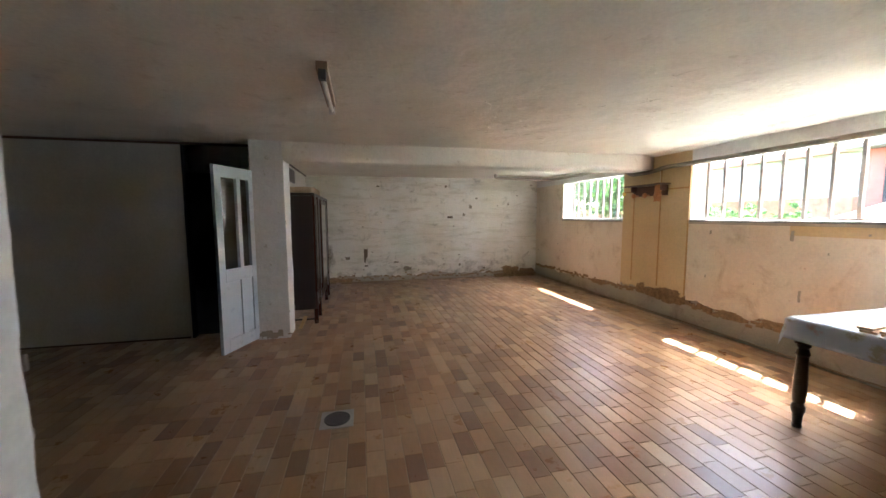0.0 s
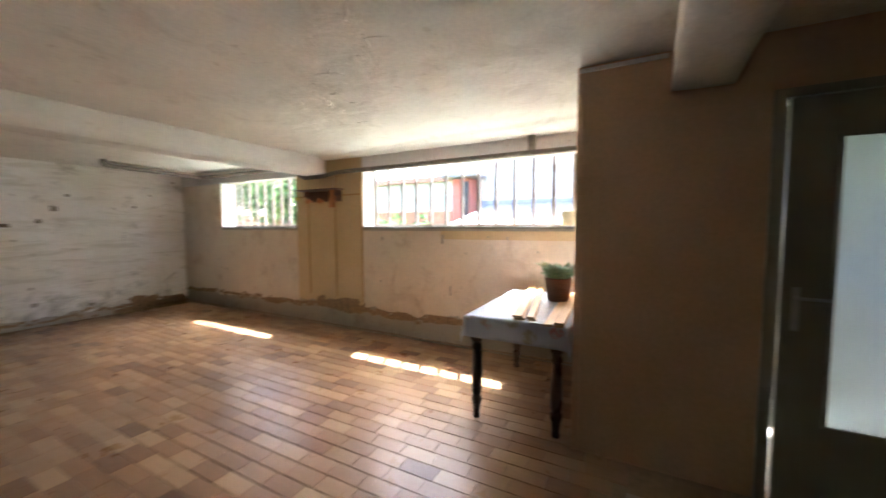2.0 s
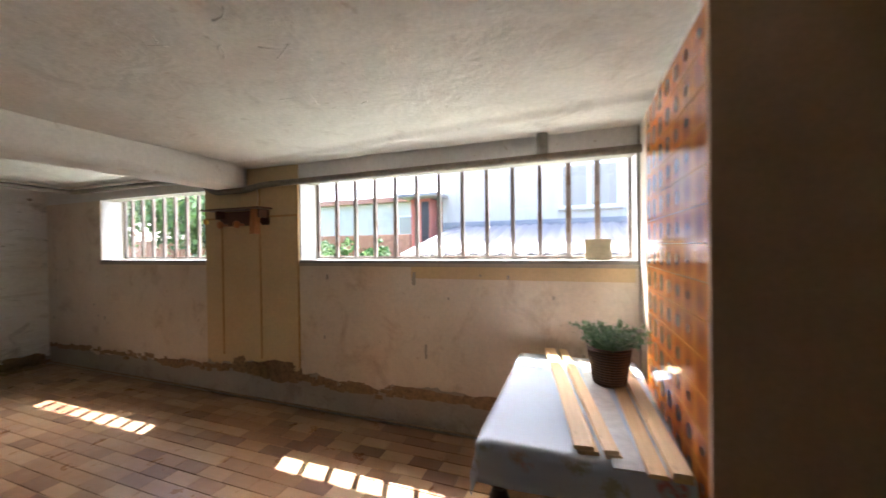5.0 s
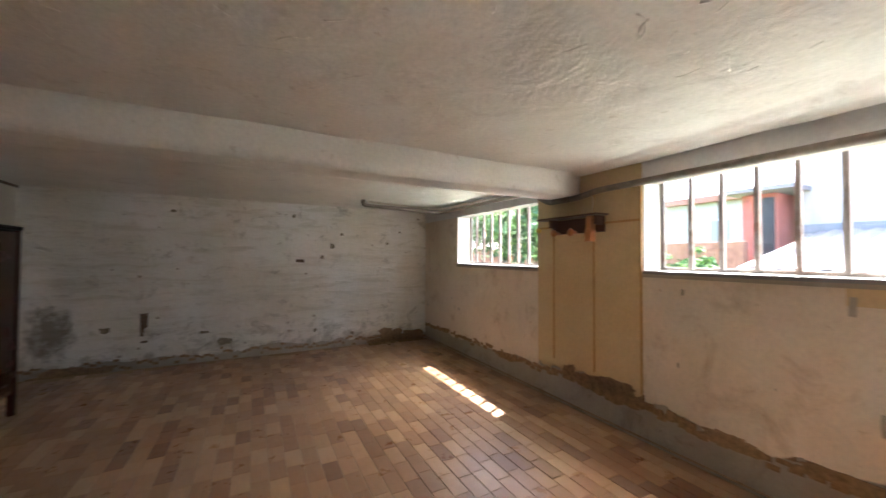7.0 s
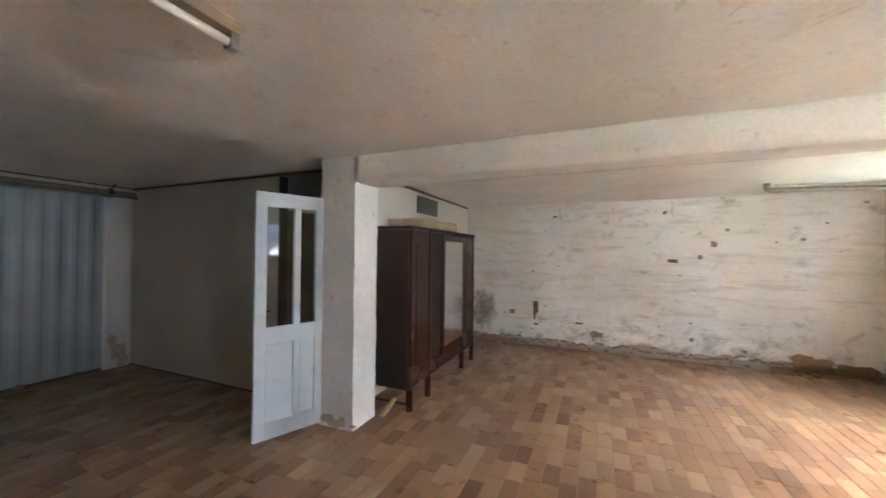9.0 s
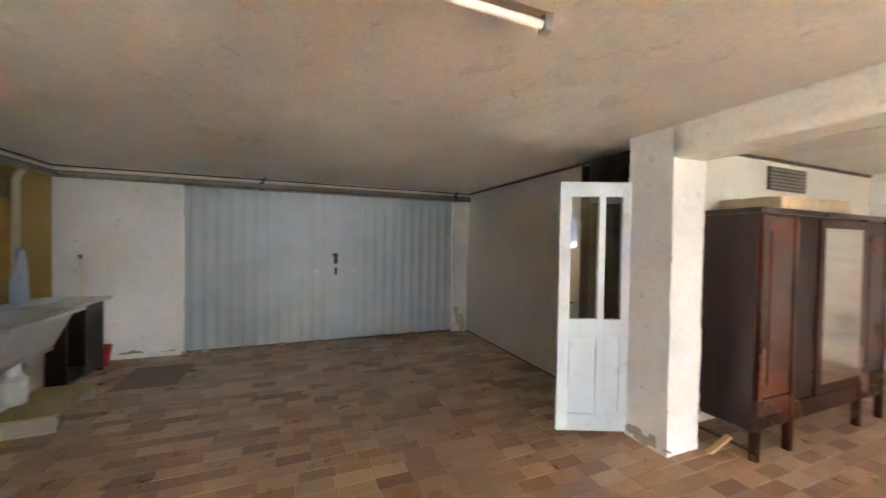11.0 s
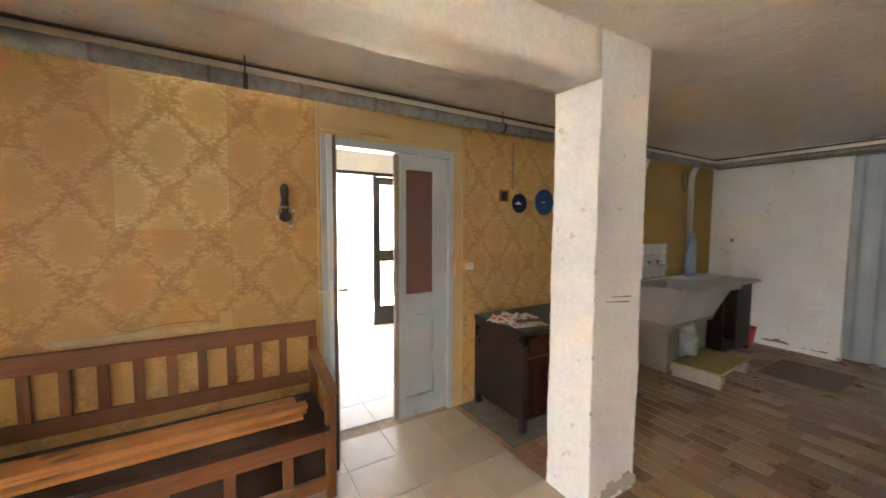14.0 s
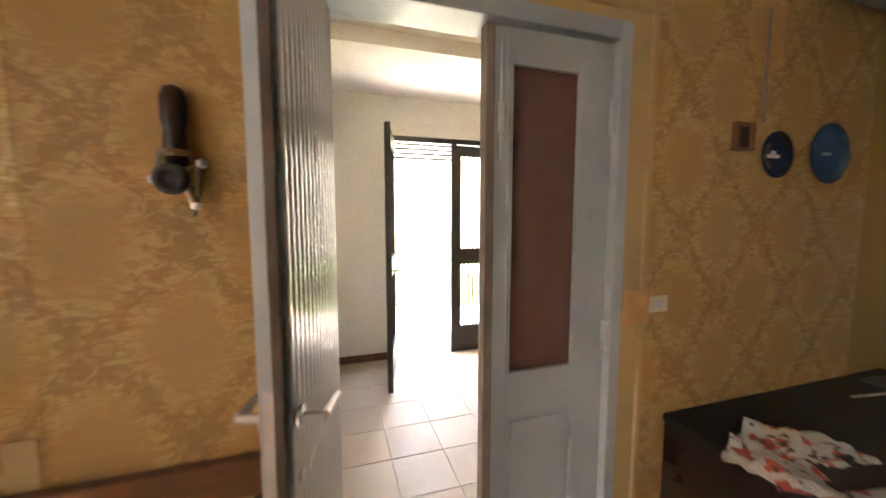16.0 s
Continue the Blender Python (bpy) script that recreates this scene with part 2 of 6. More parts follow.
def lathe(bm, profile, seg=20, at=(0, 0, 0), axis="Z"):
    """Turn a profile of (radius, height) about an upright axis, or one along y."""
    rings = []
    for r, h in profile:
        ring = []
        for k in range(seg):
            a = 2 * math.pi * k / seg
            p = (r * math.cos(a), r * math.sin(a), h) if axis == "Z" else (r * math.cos(a), h, r * math.sin(a))
            ring.append(bm.verts.new(Vector(at) + Vector(p)))
        rings.append(ring)
    for u, w in zip(rings, rings[1:]):
        for k in range(seg):
            bm.faces.new((u[k], u[(k + 1) % seg], w[(k + 1) % seg], w[k]))
    bm.faces.new(rings[0][::-1])
    bm.faces.new(rings[-1])
    bmesh.ops.recalc_face_normals(bm, faces=bm.faces)
    return bm


def tube(bm, pts, r, seg=12):
    """A round pipe along a bent line."""
    pts = [Vector(p) for p in pts]
    rings = []
    for i, p in enumerate(pts):
        d = (pts[min(i + 1, len(pts) - 1)] - pts[max(i - 1, 0)]).normalized()
        q = d.to_track_quat("Z", "Y").to_matrix()
        rings.append([bm.verts.new(p + q @ Vector((r * math.cos(2 * math.pi * k / seg), r * math.sin(2 * math.pi * k / seg), 0))) for k in range(seg)])
    for u, w in zip(rings, rings[1:]):
        best = min(range(seg), key=lambda s: (w[s].co - u[0].co).length)
        for k in range(seg):
            bm.faces.new((u[k], u[(k + 1) % seg], w[(k + 1 + best) % seg], w[(k + best) % seg]))
    bm.faces.new(rings[0][::-1])
    bm.faces.new(rings[-1])
    bmesh.ops.recalc_face_normals(bm, faces=bm.faces)
    return bm


def smooth_line(pts, n=6):
    """Round the corners of a bent line."""
    pts = [Vector(p) for p in pts]
    out = [pts[0]]
    for a, b, c in zip(pts, pts[1:], pts[2:]):
        u = b + (a - b).normalized() * min(0.07, (a - b).length * 0.45)
        w = b + (c - b).normalized() * min(0.07, (c - b).length * 0.45)
        out += [u.lerp(b, k / n).lerp(b.lerp(w, k / n), k / n) for k in range(n + 1)]
    return out + [pts[-1]]


def rough_box(bm, x0, y0, z0, x1, y1, z1, step=0.08, amp=0.008, seed=0.0):
    """A plastered block whose faces and edges are slightly uneven."""
    nx, ny, nz = (max(1, round(abs(b - a) / step)) for a, b in ((x0, x1), (y0, y1), (z0, z1)))
    made = {}

    def vert(i, j, k):
        if (i, j, k) not in made:
            p = Vector((x0 + (x1 - x0) * i / nx, y0 + (y1 - y0) * j / ny, z0 + (z1 - z0) * k / nz))
            o = noise.noise_vector(p * 3.1 + Vector((seed, 0, 0))) * amp + noise.noise_vector(p * 14 + Vector((seed, 5, 0))) * amp * 0.5
            made[i, j, k] = bm.verts.new(p + o)
        return made[i, j, k]

    for i in range(nx):
        for j in range(ny):
            for k in (0, nz):
                bm.faces.new((vert(i, j, k), vert(i + 1, j, k), vert(i + 1, j + 1, k), vert(i, j + 1, k)))
    for i in range(nx):
        for k in range(nz):
            for j in (0, ny):
                bm.faces.new((vert(i, j, k), vert(i + 1, j, k), vert(i + 1, j, k + 1), vert(i, j, k + 1)))
    for j in range(ny):
        for k in range(nz):
            for i in (0, nx):
                bm.faces.new((vert(i, j, k), vert(i, j + 1, k), vert(i, j + 1, k + 1), vert(i, j, k + 1)))
    bmesh.ops.recalc_face_normals(bm, faces=bm.faces)
    return bm


def mesh_of(name, bm, material, smooth=False):
    me = bpy.data.meshes.new(name)
    if smooth:
        for f in bm.faces:
            f.smooth = True
    bm.to_mesh(me)
    bm.free()
    me.materials.append(material)
    return me


def part(name, bm, material, parent, label="", smooth=False):
    ob = new(name, mesh_of(name, bm, material, smooth))
    ob.parent = parent
    return tagged(ob, label)


def thing(name, at, label, category, group="", kind="", rz=0.0):
    ob = new(name)
    ob.empty_display_size = 0.1
    ob.matrix_basis = pose(*at, 0, 0, rz)
    return tagged(ob, label, category, group, kind)


def solid(name, bm, material, label, category, at=(0, 0, 0), group="", kind="", rz=0.0, smooth=False):
    ob = new(name, mesh_of(name, bm, material, smooth))
    ob.matrix_basis = pose(*at, 0, 0, rz)
    return tagged(ob, label, category, group, kind)


def B():
    return bmesh.new()


def boxes(*rows, bevel=0.0):
    bm = B()
    for r in rows:
        box(bm, *r, bevel=bevel)
    return bm


def blotch(bm, plane, at, u0, u1, z0, z1, seed, t=0.004, n=56):
    """A thin flake or scab with a torn outline on a wall across x or y; t may be negative."""
    cu, cz, ru, rz = (u0 + u1) / 2, (z0 + z1) / 2, (u1 - u0) / 2, (z1 - z0) / 2
    front, back = [], []
    for k in range(n):
        a = 2 * math.pi * k / n
        c, q = math.cos(a), math.sin(a)
        r = 1 + 0.45 * noise.noise(Vector((c * 1.6, q * 1.6, seed))) + 0.30 * noise.noise(Vector((c * 6, q * 6, seed + 4)))
        u = cu + ru * r * math.copysign(abs(c) ** 0.75, c)
        z = max(0.004, cz + rz * r * math.copysign(abs(q) ** 0.75, q))
        for ring, d in ((front, t), (back, -t * 0.5)):
            ring.append(bm.verts.new((at + d, u, z) if plane == "x" else (u, at + d, z)))
    bm.faces.new(front)
    bm.faces.new(back[::-1])
    for k in range(n):
        bm.faces.new((front[k], back[k], back[(k + 1) % n], front[(k + 1) % n]))
    bmesh.ops.recalc_face_normals(bm, faces=bm.faces)
    return bm


# ---- the plan ----
XE, XW, YN, YS, H = 5.357, -3.847, 9.31, 0.345, 2.42      # inner faces and ceiling
XB, YB = 3.918, 1.98                                       # washroom block
WZ0, WZ1 = 1.455, 2.21                                     # window openings
W1, W2 = (6.19, 8.08), (1.985, 4.91)
STRUCT = "structure"


def wall_with_holes(bm, axis, p0, p1, a0, a1, z0, z1, holes):
    """A thick wall along y (axis x) or along x (axis y), with rectangular holes (b0, b1, c0, c1)."""
    cuts = sorted({a0, a1, *(h[0] for h in holes), *(h[1] for h in holes)})
    for u, w in zip(cuts, cuts[1:]):
        spans = sorted((h[2], h[3]) for h in holes if h[0] <= u + 1e-6 and h[1] >= w - 1e-6)
        z = z0
        for c0, c1 in spans + [(z1, z1)]:
            if c0 - z > 1e-4:
                if axis == "x":
                    box(bm, p0, u, z, p1, w, c0)
                else:
                    box(bm, u, p0, z, w, p1, c0)
            z = c1
    bmesh.ops.remove_doubles(bm, verts=bm.verts, dist=1e-5)
    return bm


W3 = (0.75, 1.45)
wall_east = solid("wall_east", wall_with_holes(wall_with_holes(B(), "x", XE + 0.012, XE + 0.17, -0.2, YN + 0.3, 0, H + 0.25,
                  [(*W1, WZ0 - 0.03, WZ1), (*W2, WZ0 - 0.03, WZ1), (*W3, 1.2, 2.1)]), "x", XE + 0.171, XE + 0.30, -0.2, YN + 0.3, 0, H + 0.25,
                  [(*W1, WZ0 - 0.03, WZ1 + 0.23), (*W2, WZ0 - 0.03, WZ1 + 0.23), (*W3, 1.2, 2.1)]), M_CEMENT, "cement-rendered outer wall with barred windows", "wall", kind=STRUCT)


def ragged(bm, along, u0, u1, face, thick, base, amp, top, seed, step=0.03):
    """A coat of plaster whose lower edge has broken away; along x or y."""
    n = max(2, int((u1 - u0) / step))
    rows = []
    for i in range(n + 1):
        u = u0 + (u1 - u0) * i / n
        z = base + amp * (noise.noise(Vector((u * 1.3, seed, 0))) * 1.3 + 0.6 * noise.noise(Vector((u * 6, seed, 3))) + 0.35 * noise.noise(Vector((u * 21, seed, 6))))
        z = max(0.02, z)
        quad = []
        for d, zz in ((0, z + 0.012), (0, top), (thick, top), (thick, z)):
            quad.append(bm.verts.new((face + d, u, zz) if along == "y" else (u, face + d, zz)))
        rows.append(quad)
    for a, b in zip(rows, rows[1:]):
        for k in range(4):
            bm.faces.new((a[k], b[k], b[(k + 1) % 4], a[(k + 1) % 4]))
    bm.faces.new(rows[0])
    bm.faces.new(rows[-1][::-1])
    bmesh.ops.recalc_face_normals(bm, faces=bm.faces)
    return bm


# plaster coat of the window wall: dado under the windows and the strips round them
part("plaster_dado", ragged(B(), "y", YB, 4.915, XE, 0.0125, 0.33, 0.075, WZ0 - 0.03, 2.0), M_EAST, wall_east, "cream plaster crumbling above the cement plinth")
part("plaster_dado", ragged(B(), "y", 6.195, YN, XE, 0.0125, 0.28, 0.06, WZ0 - 0.03, 8.0), M_EAST, wall_east, "cream plaster crumbling above the cement plinth")
part("plaster_lintel", boxes((XE, YB, WZ1, XE + 0.0125, 4.915, H + 0.04), (XE, 6.195, WZ1, XE + 0.0125, YN, H + 0.04)), M_WHITE, wall_east)
part("plaster_jamb", boxes((XE, W1[1], WZ0 - 0.03, XE + 0.0125, YN, WZ1)), M_EAST, wall_east)
part("ochre_panel", ragged(B(), "y", 4.917, 6.193, XE - 0.002, 0.0145, 0.36, 0.09, H + 0.04, 5.2), M_COLUMN, wall_east, "ochre-painted panel between the windows")
for y0, y1, z0, z1 in ((5.93, 5.945, 0.45, 1.88), (5.40, 5.415, 0.45, 2.2), (4.917, 6.193, 1.885, 1.905), (4.917, 4.932, 0.4, 2.2)):
    part("panel_strip", boxes((XE - 0.012, y0, z0, XE - 0.0022, y1, z1), bevel=0.002), plain("ochre_strip", (0.42, 0.24, 0.08), 0.5), wall_east)
# washes of ochre left under the long window
part("ochre_band", boxes((XE - 0.0015, 2.0, 1.30, XE + 0.004, 3.72, 1.415)), M_COLUMN, wall_east, "leftover band of ochre paint")

# broken plaster edges, debris lines at the plinth
solid("plinth", ragged(B(), "y", YB, YN, XE - 0.016, 0.026, 0.015, 0.004, 0.035, 1.0), M_GROUT, "low mortar fillet along the plinth", "plinth", kind=STRUCT)

wall_north = solid("wall_north", boxes((-4.2, YN + 0.014, 0, XE + 0.45, YN + 0.35, H + 0.25)), M_CEMENT, "cement base wall at the end of the cellar", "wall", kind=STRUCT)
part("whitewash", ragged(B(), "x", -0.2, XE, YN, 0.0145, 0.13, 0.075, H + 0.04, 11.0), M_FAR, wall_north, "flaking whitewash with damp stains")

DOOR_S = (0.42, 1.435, 0.0, 2.06)
wall_south = solid("wall_south", wall_with_holes(B(), "y", YS - 0.22, YS, XW - 0.3, XE + 0.45, 0, H + 0.25,
                   [DOOR_S, (2.955, 3.66, 0.0, 1.83)]), M_MUSTARD, "mustard-painted inner wall", "wall", kind=STRUCT)
wall_west = solid("wall_west", wall_with_holes(B(), "x", XW - 0.3, XW, 0.1, 9.6, 0, H + 0.25, [(1.66, 5.57, 0.0, 2.265)]), M_WHITE, "white wall round the garage doors", "wall", kind=STRUCT)
partition = solid("wall_partition", wall_with_holes(B(), "y", 5.85, 5.93, XW, -0.28, 0, H + 0.02, [(-1.08, -0.28, 0.0, H + 0.02)]), M_PART, "thin smooth partition wall", "wall", kind=STRUCT)
part("top_trim", boxes((XW, 5.835, H - 0.04, -0.28, 5.85, H - 0.012)), M_BROWNTRIM, partition, "dark brown strip under the ceiling")
part("jamb_board", boxes((-1.10, 5.84, 0, -1.075, 5.94, H - 0.04), bevel=0.004), M_BLACK, partition)
part("base_strip", boxes((XW, 5.842, 0.0, -1.12, 5.85, 0.02)), M_BROWNTRIM, partition)
wall_inner = solid("wall_inner", boxes((-0.28, 5.93, 0, -0.18, YN, H + 0.02)), M_PART, "dull white wall behind the wardrobe", "wall", kind=STRUCT)
part("top_trim", boxes((-0.18, 5.93, H - 0.035, -0.165, YN, H - 0.005)), M_BROWNTRIM, wall_inner)

# washroom block
wall_wash = solid("wall_washroom", wall_with_holes(B(), "x", XB, XB + 0.09, YS, YB, 0, H + 0.02, [(0.32, 1.02, 0, 2.09)]), M_BOX, "beige washroom wall with a glazed door", "wall", kind=STRUCT)
part("corner_bead", boxes((XB - 0.006, YB - 0.03, 0, XB + 0.02, YB + 0.012, H), bevel=0.004), M_BOX, wall_wash)
part("top_bead", boxes((XB - 0.018, 1.52, H - 0.035, XB - 0.001, YB, H - 0.012), bevel=0.004), M_WHITE, wall_wash)
wall_wash2 = solid("wall_washroom_side", boxes((XB + 0.09, YB - 0.1, 0, XE + 0.012, YB - 0.012, H + 0.02)), M_EAST, "plastered side of the washroom", "wall", kind=STRUCT)

# ceiling: one uneven sheet, slightly raised along the windows
bm = B()
nx, ny = 300, 120
grid = []
for i in range(nx + 1):
    row = []
    for j in range(ny + 1):
        x, y = XW - 0.05 + (XE + 0.1 - XW) * i / nx, YS - 0.03 + (YN + 0.08 - YS) * j / ny
        p = Vector((x, y, 0))
        z = H + 0.010 * noise.noise(p * 1.1) + 0.004 * noise.noise(p * 4.2)
        z -= 0.028 * min(1.0, max(0.0, (x - 4.60 - 0.112 * y) / 0.05))
        row.append(bm.verts.new((x, y, z)))
    grid.append(row)
for i in range(nx):
    for j in range(ny):
        bm.faces.new((grid[i][j], grid[i][j + 1], grid[i + 1][j + 1], grid[i + 1][j]))
box(bm, XW - 0.3, YS - 0.2, H + 0.06, XE + 0.30, YN + 0.35, H + 0.25)
ceiling = solid("ceiling", bm, M_CEIL, "uneven trowelled grey-white plaster ceiling", "ceiling", kind=STRUCT, smooth=True)
# Unseen overhang, added to bound the band of sun on the floor.
solid("roof_eave", boxes((XE - 0.2, -0.2, H + 0.252, XE + 0.38, 9.6, H + 0.35)), M_CEMENT, "unseen slab edge added over the windows to limit the sun", "eave", kind=STRUCT)

# trowel ridges left in the ceiling plaster
rr = random.Random(17)
bm = B()
for cx, cy, n in [(rr.uniform(-3.2, 4.6), rr.uniform(1.9, 5.4), rr.randint(6, 13)) for _ in range(26)] + [(0.6, 2.6, 14), (-0.6, 3.3, 14), (2.6, 4.6, 12), (3.4, 3.6, 12)]:
    lead = rr.uniform(0, 3.1)
    for _ in range(n):
        x, y, a, l = cx + rr.gauss(0, 0.25), cy + rr.gauss(0, 0.25), lead + rr.gauss(0, 0.35), rr.uniform(0.05, 0.20)
        bend = rr.gauss(0, 0.4)
        pts = []
        for k in range(6):
            u = k / 5 - 0.5
            pts.append((x + l * u * math.cos(a + bend * u), y + l * u * math.sin(a + bend * u), H + 0.010 * noise.noise(Vector((x, y, 0)) * 1.1) + 0.003 + rr.uniform(-0.001, 0.001)))
        tube(bm, pts, rr.uniform(0.003, 0.0065), 6)
part("plaster_ridges", bm, M_CEIL, ceiling, smooth=True)

# beams and pillars
solid("beam_north", rough_box(B(), 0.085, 5.58, 2.19, XE + 0.01, 5.915, H + 0.03, 0.07, 0.008, 3), M_CEIL, "plastered ceiling beam with chipped edges", "beam", kind=STRUCT, smooth=True)
bm = rough_box(B(), 0.40, 1.353, 2.195, XB + 0.01, 1.632, H + 0.03, 0.07, 0.008, 9)
for v in bm.verts:
    v.co.y -= 0.13 * (v.co.x - 0.4) / 3.5
solid("beam_south", bm, M_CEIL, "plastered ceiling beam with chipped edges", "beam", kind=STRUCT, smooth=True)
solid("pillar_north", rough_box(B(), -0.28, 5.582, -0.01, 0.093, 5.928, H + 0.03, 0.04, 0.007, 1), M_WHITE, "whitewashed square pillar with chipped corners", "pillar", kind=STRUCT)
solid("pillar_south", rough_box(B(), 0.005, 1.353, -0.01, 0.402, 1.632, H + 0.03, 0.04, 0.007, 4), M_WHITE, "whitewashed square pillar with scuffs", "pillar", kind=STRUCT)

# floor slab under the tiles
floor = solid("floor", boxes((XW - 0.3, -0.1, -0.25, XE + 0.45, YN + 0.35, -0.006)), M_GROUT, "clay-tiled cellar floor with pale joints", "floor", kind=STRUCT)

# ---- windows ----
def window(name, y0, y1, bars, label):
    w = thing(name, (XE, (y0 + y1) / 2, WZ0), label, "window", kind=STRUCT)
    c = (y0 + y1) / 2
    a, b = y0 - c, y1 - c
    hgt = WZ1 - WZ0
    part("window_sill", boxes((-0.012, a + 0.001, -0.03, 0.28, b - 0.001, 0.0), bevel=0.004), M_SILL, w, "chipped painted sill, greyed to cut bounced sun")
    part("sill_edge", boxes((-0.018, a, -0.055, -0.001, b, -0.028), bevel=0.003), M_CEMENT, w)
    rev = [(0.012, b - 0.004, 0.0, 0.22, b - 0.0005, hgt), (0.012, a + 0.0005, 0.0, 0.22, a + 0.004, hgt)]
    part("reveal_paint", boxes(*rev), M_SILLW, w, "whitewashed window reveal")
    fx = 0.255
    t = 0.028
    part("window_frame", boxes((fx, a, 0.0, fx + 0.03, b, t), (fx, a, hgt + 0.195, fx + 0.03, b, hgt + 0.228), (fx, a, t, fx + 0.03, a + t, hgt + 0.195), (fx, b - t, t, fx + 0.03, b, hgt + 0.195), bevel=0.003), M_IRON, w, "rust-stained iron window frame")
    for y, thick in bars:
        part("bar", boxes((fx - 0.02, y - c - thick / 2, t * 0.5, fx + 0.012, y - c + thick / 2, hgt + 0.20), bevel=0.003), M_IRON, w)
    pane = part("pane", boxes((fx + 0.014, a + 0.01, 0.01, fx + 0.018, b - 0.01, hgt + 0.22)), M_GLASS, w)
    pane.visible_shadow = False
    return w


window_1 = window("window_1", *W1, [(7.89 - 0.2075 * k, 0.036) for k in range(8)] + [(6.30, 0.042)], "low barred iron cellar window onto greenery")
window_2 = window("window_2", *W2, [(4.656 - 0.2215 * k, 0.034) for k in range(10)] + [(2.441, 0.042), (2.228, 0.042)], "long low barred iron cellar window")
for w, y, z in ((window_2, 4.66, 0.33), (window_2, 2.228, 0.36), (window_1, 6.30, 0.5)):
    c = w.location.y
    bm = rod(B(), (0.225, y - c, z), (0.215, y - c - 0.01, z + 0.09), 0.007)
    rod(bm, (0.255, y - c, z + 0.02), (0.205, y - c, z + 0.02), 0.006)
    part("latch", bm, M_IRON, w)
window_3 = thing("window_3", (XE + 0.15, sum(W3) / 2, 1.2), "small plain washroom window", "window", kind=STRUCT)
part("window_frame", boxes((0, -0.35, 0, 0.04, 0.35, 0.04), (0, -0.35, 0.86, 0.04, 0.35, 0.9), (0, -0.35, 0.04, 0.04, -0.31, 0.86), (0, 0.31, 0.04, 0.04, 0.35, 0.86)), M_PAINTW, window_3)

# ---- outside, window side: yard a little below the sills ----
M_GRASS = plain("grass", (0.05, 0.09, 0.025), 0.9, 0, 0.45, 3)
M_FACADE = plaster("pale_render", (0.42, 0.385, 0.335), (0.50, 0.46, 0.40), (0.31, 0.28, 0.24), 0.55, 0.2, False, (1, 4, 0.5))
M_BRICKRED = plain("red_paint", (0.36, 0.12, 0.085), 0.7, 0, 0.25, 6)
M_SHEET = plain("grey_sheet", (0.19, 0.175, 0.17), 0.8, 0.0, 0.15, 4)
M_PAVE = plain("pale_concrete", (0.42, 0.40, 0.37), 0.9, 0, 0.15, 4)
bm = B()
box(bm, XE + 0.30, -600, 0.7, 900, 900, 1.25)
solid("ground_yard", bm, M_GRASS, "grassy yard outside the windows", "ground", kind=STRUCT)
solid("ground_front", boxes((-900, -900, -0.6, XE + 0.30, -2.45, -0.03), (-900, -2.45, -0.6, XW - 0.35, 900, -0.03), (-900, YN + 0.36, -0.6, XE + 0.3, 900, -0.03)), M_GRASS, "grass in front of the entrance", "ground", kind=STRUCT)

# Paving strip added as a reflector that sends sun up to the ceiling.
solid("yard_paving", boxes((8.2, -8, 1.2, 9.95, 9.0, 1.262)), M_PAVE, "pale concrete paving placed outside to bounce sun onto the ceiling", "pavement", kind=STRUCT)
house = thing("house", (14, 2, 1.25), "pale rendered house with grey-blue windows", "house")
part("wall", boxes((0, -9, 0, 7, 4.6, 5.6)), M_FACADE, house)
part("roof", boxes((-0.4, -9.4, 5.6, 7.4, 5.0, 5.9), bevel=0.02), plain("roof_tile", (0.30, 0.13, 0.08), 0.8), house)
part("base_band", boxes((-0.03, -9, 0.9, -0.001, 4.6, 1.12)), plain("grey_band", (0.20, 0.20, 0.21), 0.6), house)
M_SHUT = plain("grey_paint", (0.27, 0.245, 0.21), 0.5)
for y in (-0.8, -5.2):
    w = part("window", boxes((-0.04, y - 0.05, 1.42, 0.03, y + 1.65, 2.75)), M_PAINTW, house)
    for k in range(2):
        part("pane", boxes((-0.06, y + 0.06 + 0.8 * k, 1.5, -0.041, y + 0.74 + 0.8 * k, 2.66)), M_SHUT, w)
    part("sill", boxes((-0.12, y - 0.1, 1.36, -0.001, y + 1.7, 1.42)), M_FACADE, w)
shed = thing("shed", (10.2, 2, 1.25), "low shed with a grey corrugated roof", "shed")
part("wall", boxes((0, -8, 0, 3.4, 4.2, 0.12)), M_PAVE, shed)
bm = B()
n = 160
prev = None
for i in range(n + 1):
    y = -8 + 12.2 * i / n
    d = 0.025 * math.sin(i * math.pi / 2)
    cur = [bm.verts.new((x, y, z + d)) for x, z in ((-0.2, 0.16), (3.6, 0.95), (3.6, 0.92), (-0.2, 0.13))]
    if prev:
        for k in range(4):
            bm.faces.new((prev[k], cur[k], cur[(k + 1) % 4], prev[(k + 1) % 4]))
    prev = cur
bmesh.ops.recalc_face_normals(bm, faces=bm.faces)
part("roof", bm, M_SHEET, shed)
outhouse = thing("outhouse", (13.5, 7.3, 1.25), "red-painted outhouse with a dark doorway", "outhouse")
part("wall", boxes((0, -0.45, 0, 1.6, 0.25, 1.9)), M_BRICKRED, outhouse)
part("roof", boxes((-0.5, -0.9, 1.92, 2.0, 0.5, 2.02)), M_SHEET, outhouse)
part("door", boxes((-0.03, -0.4, 0.1, -0.001, -0.15, 1.8)), M_BLACK, outhouse)
far_house = thing("house", (22, 13, 1.25), "pale distant house under a red roof", "house")
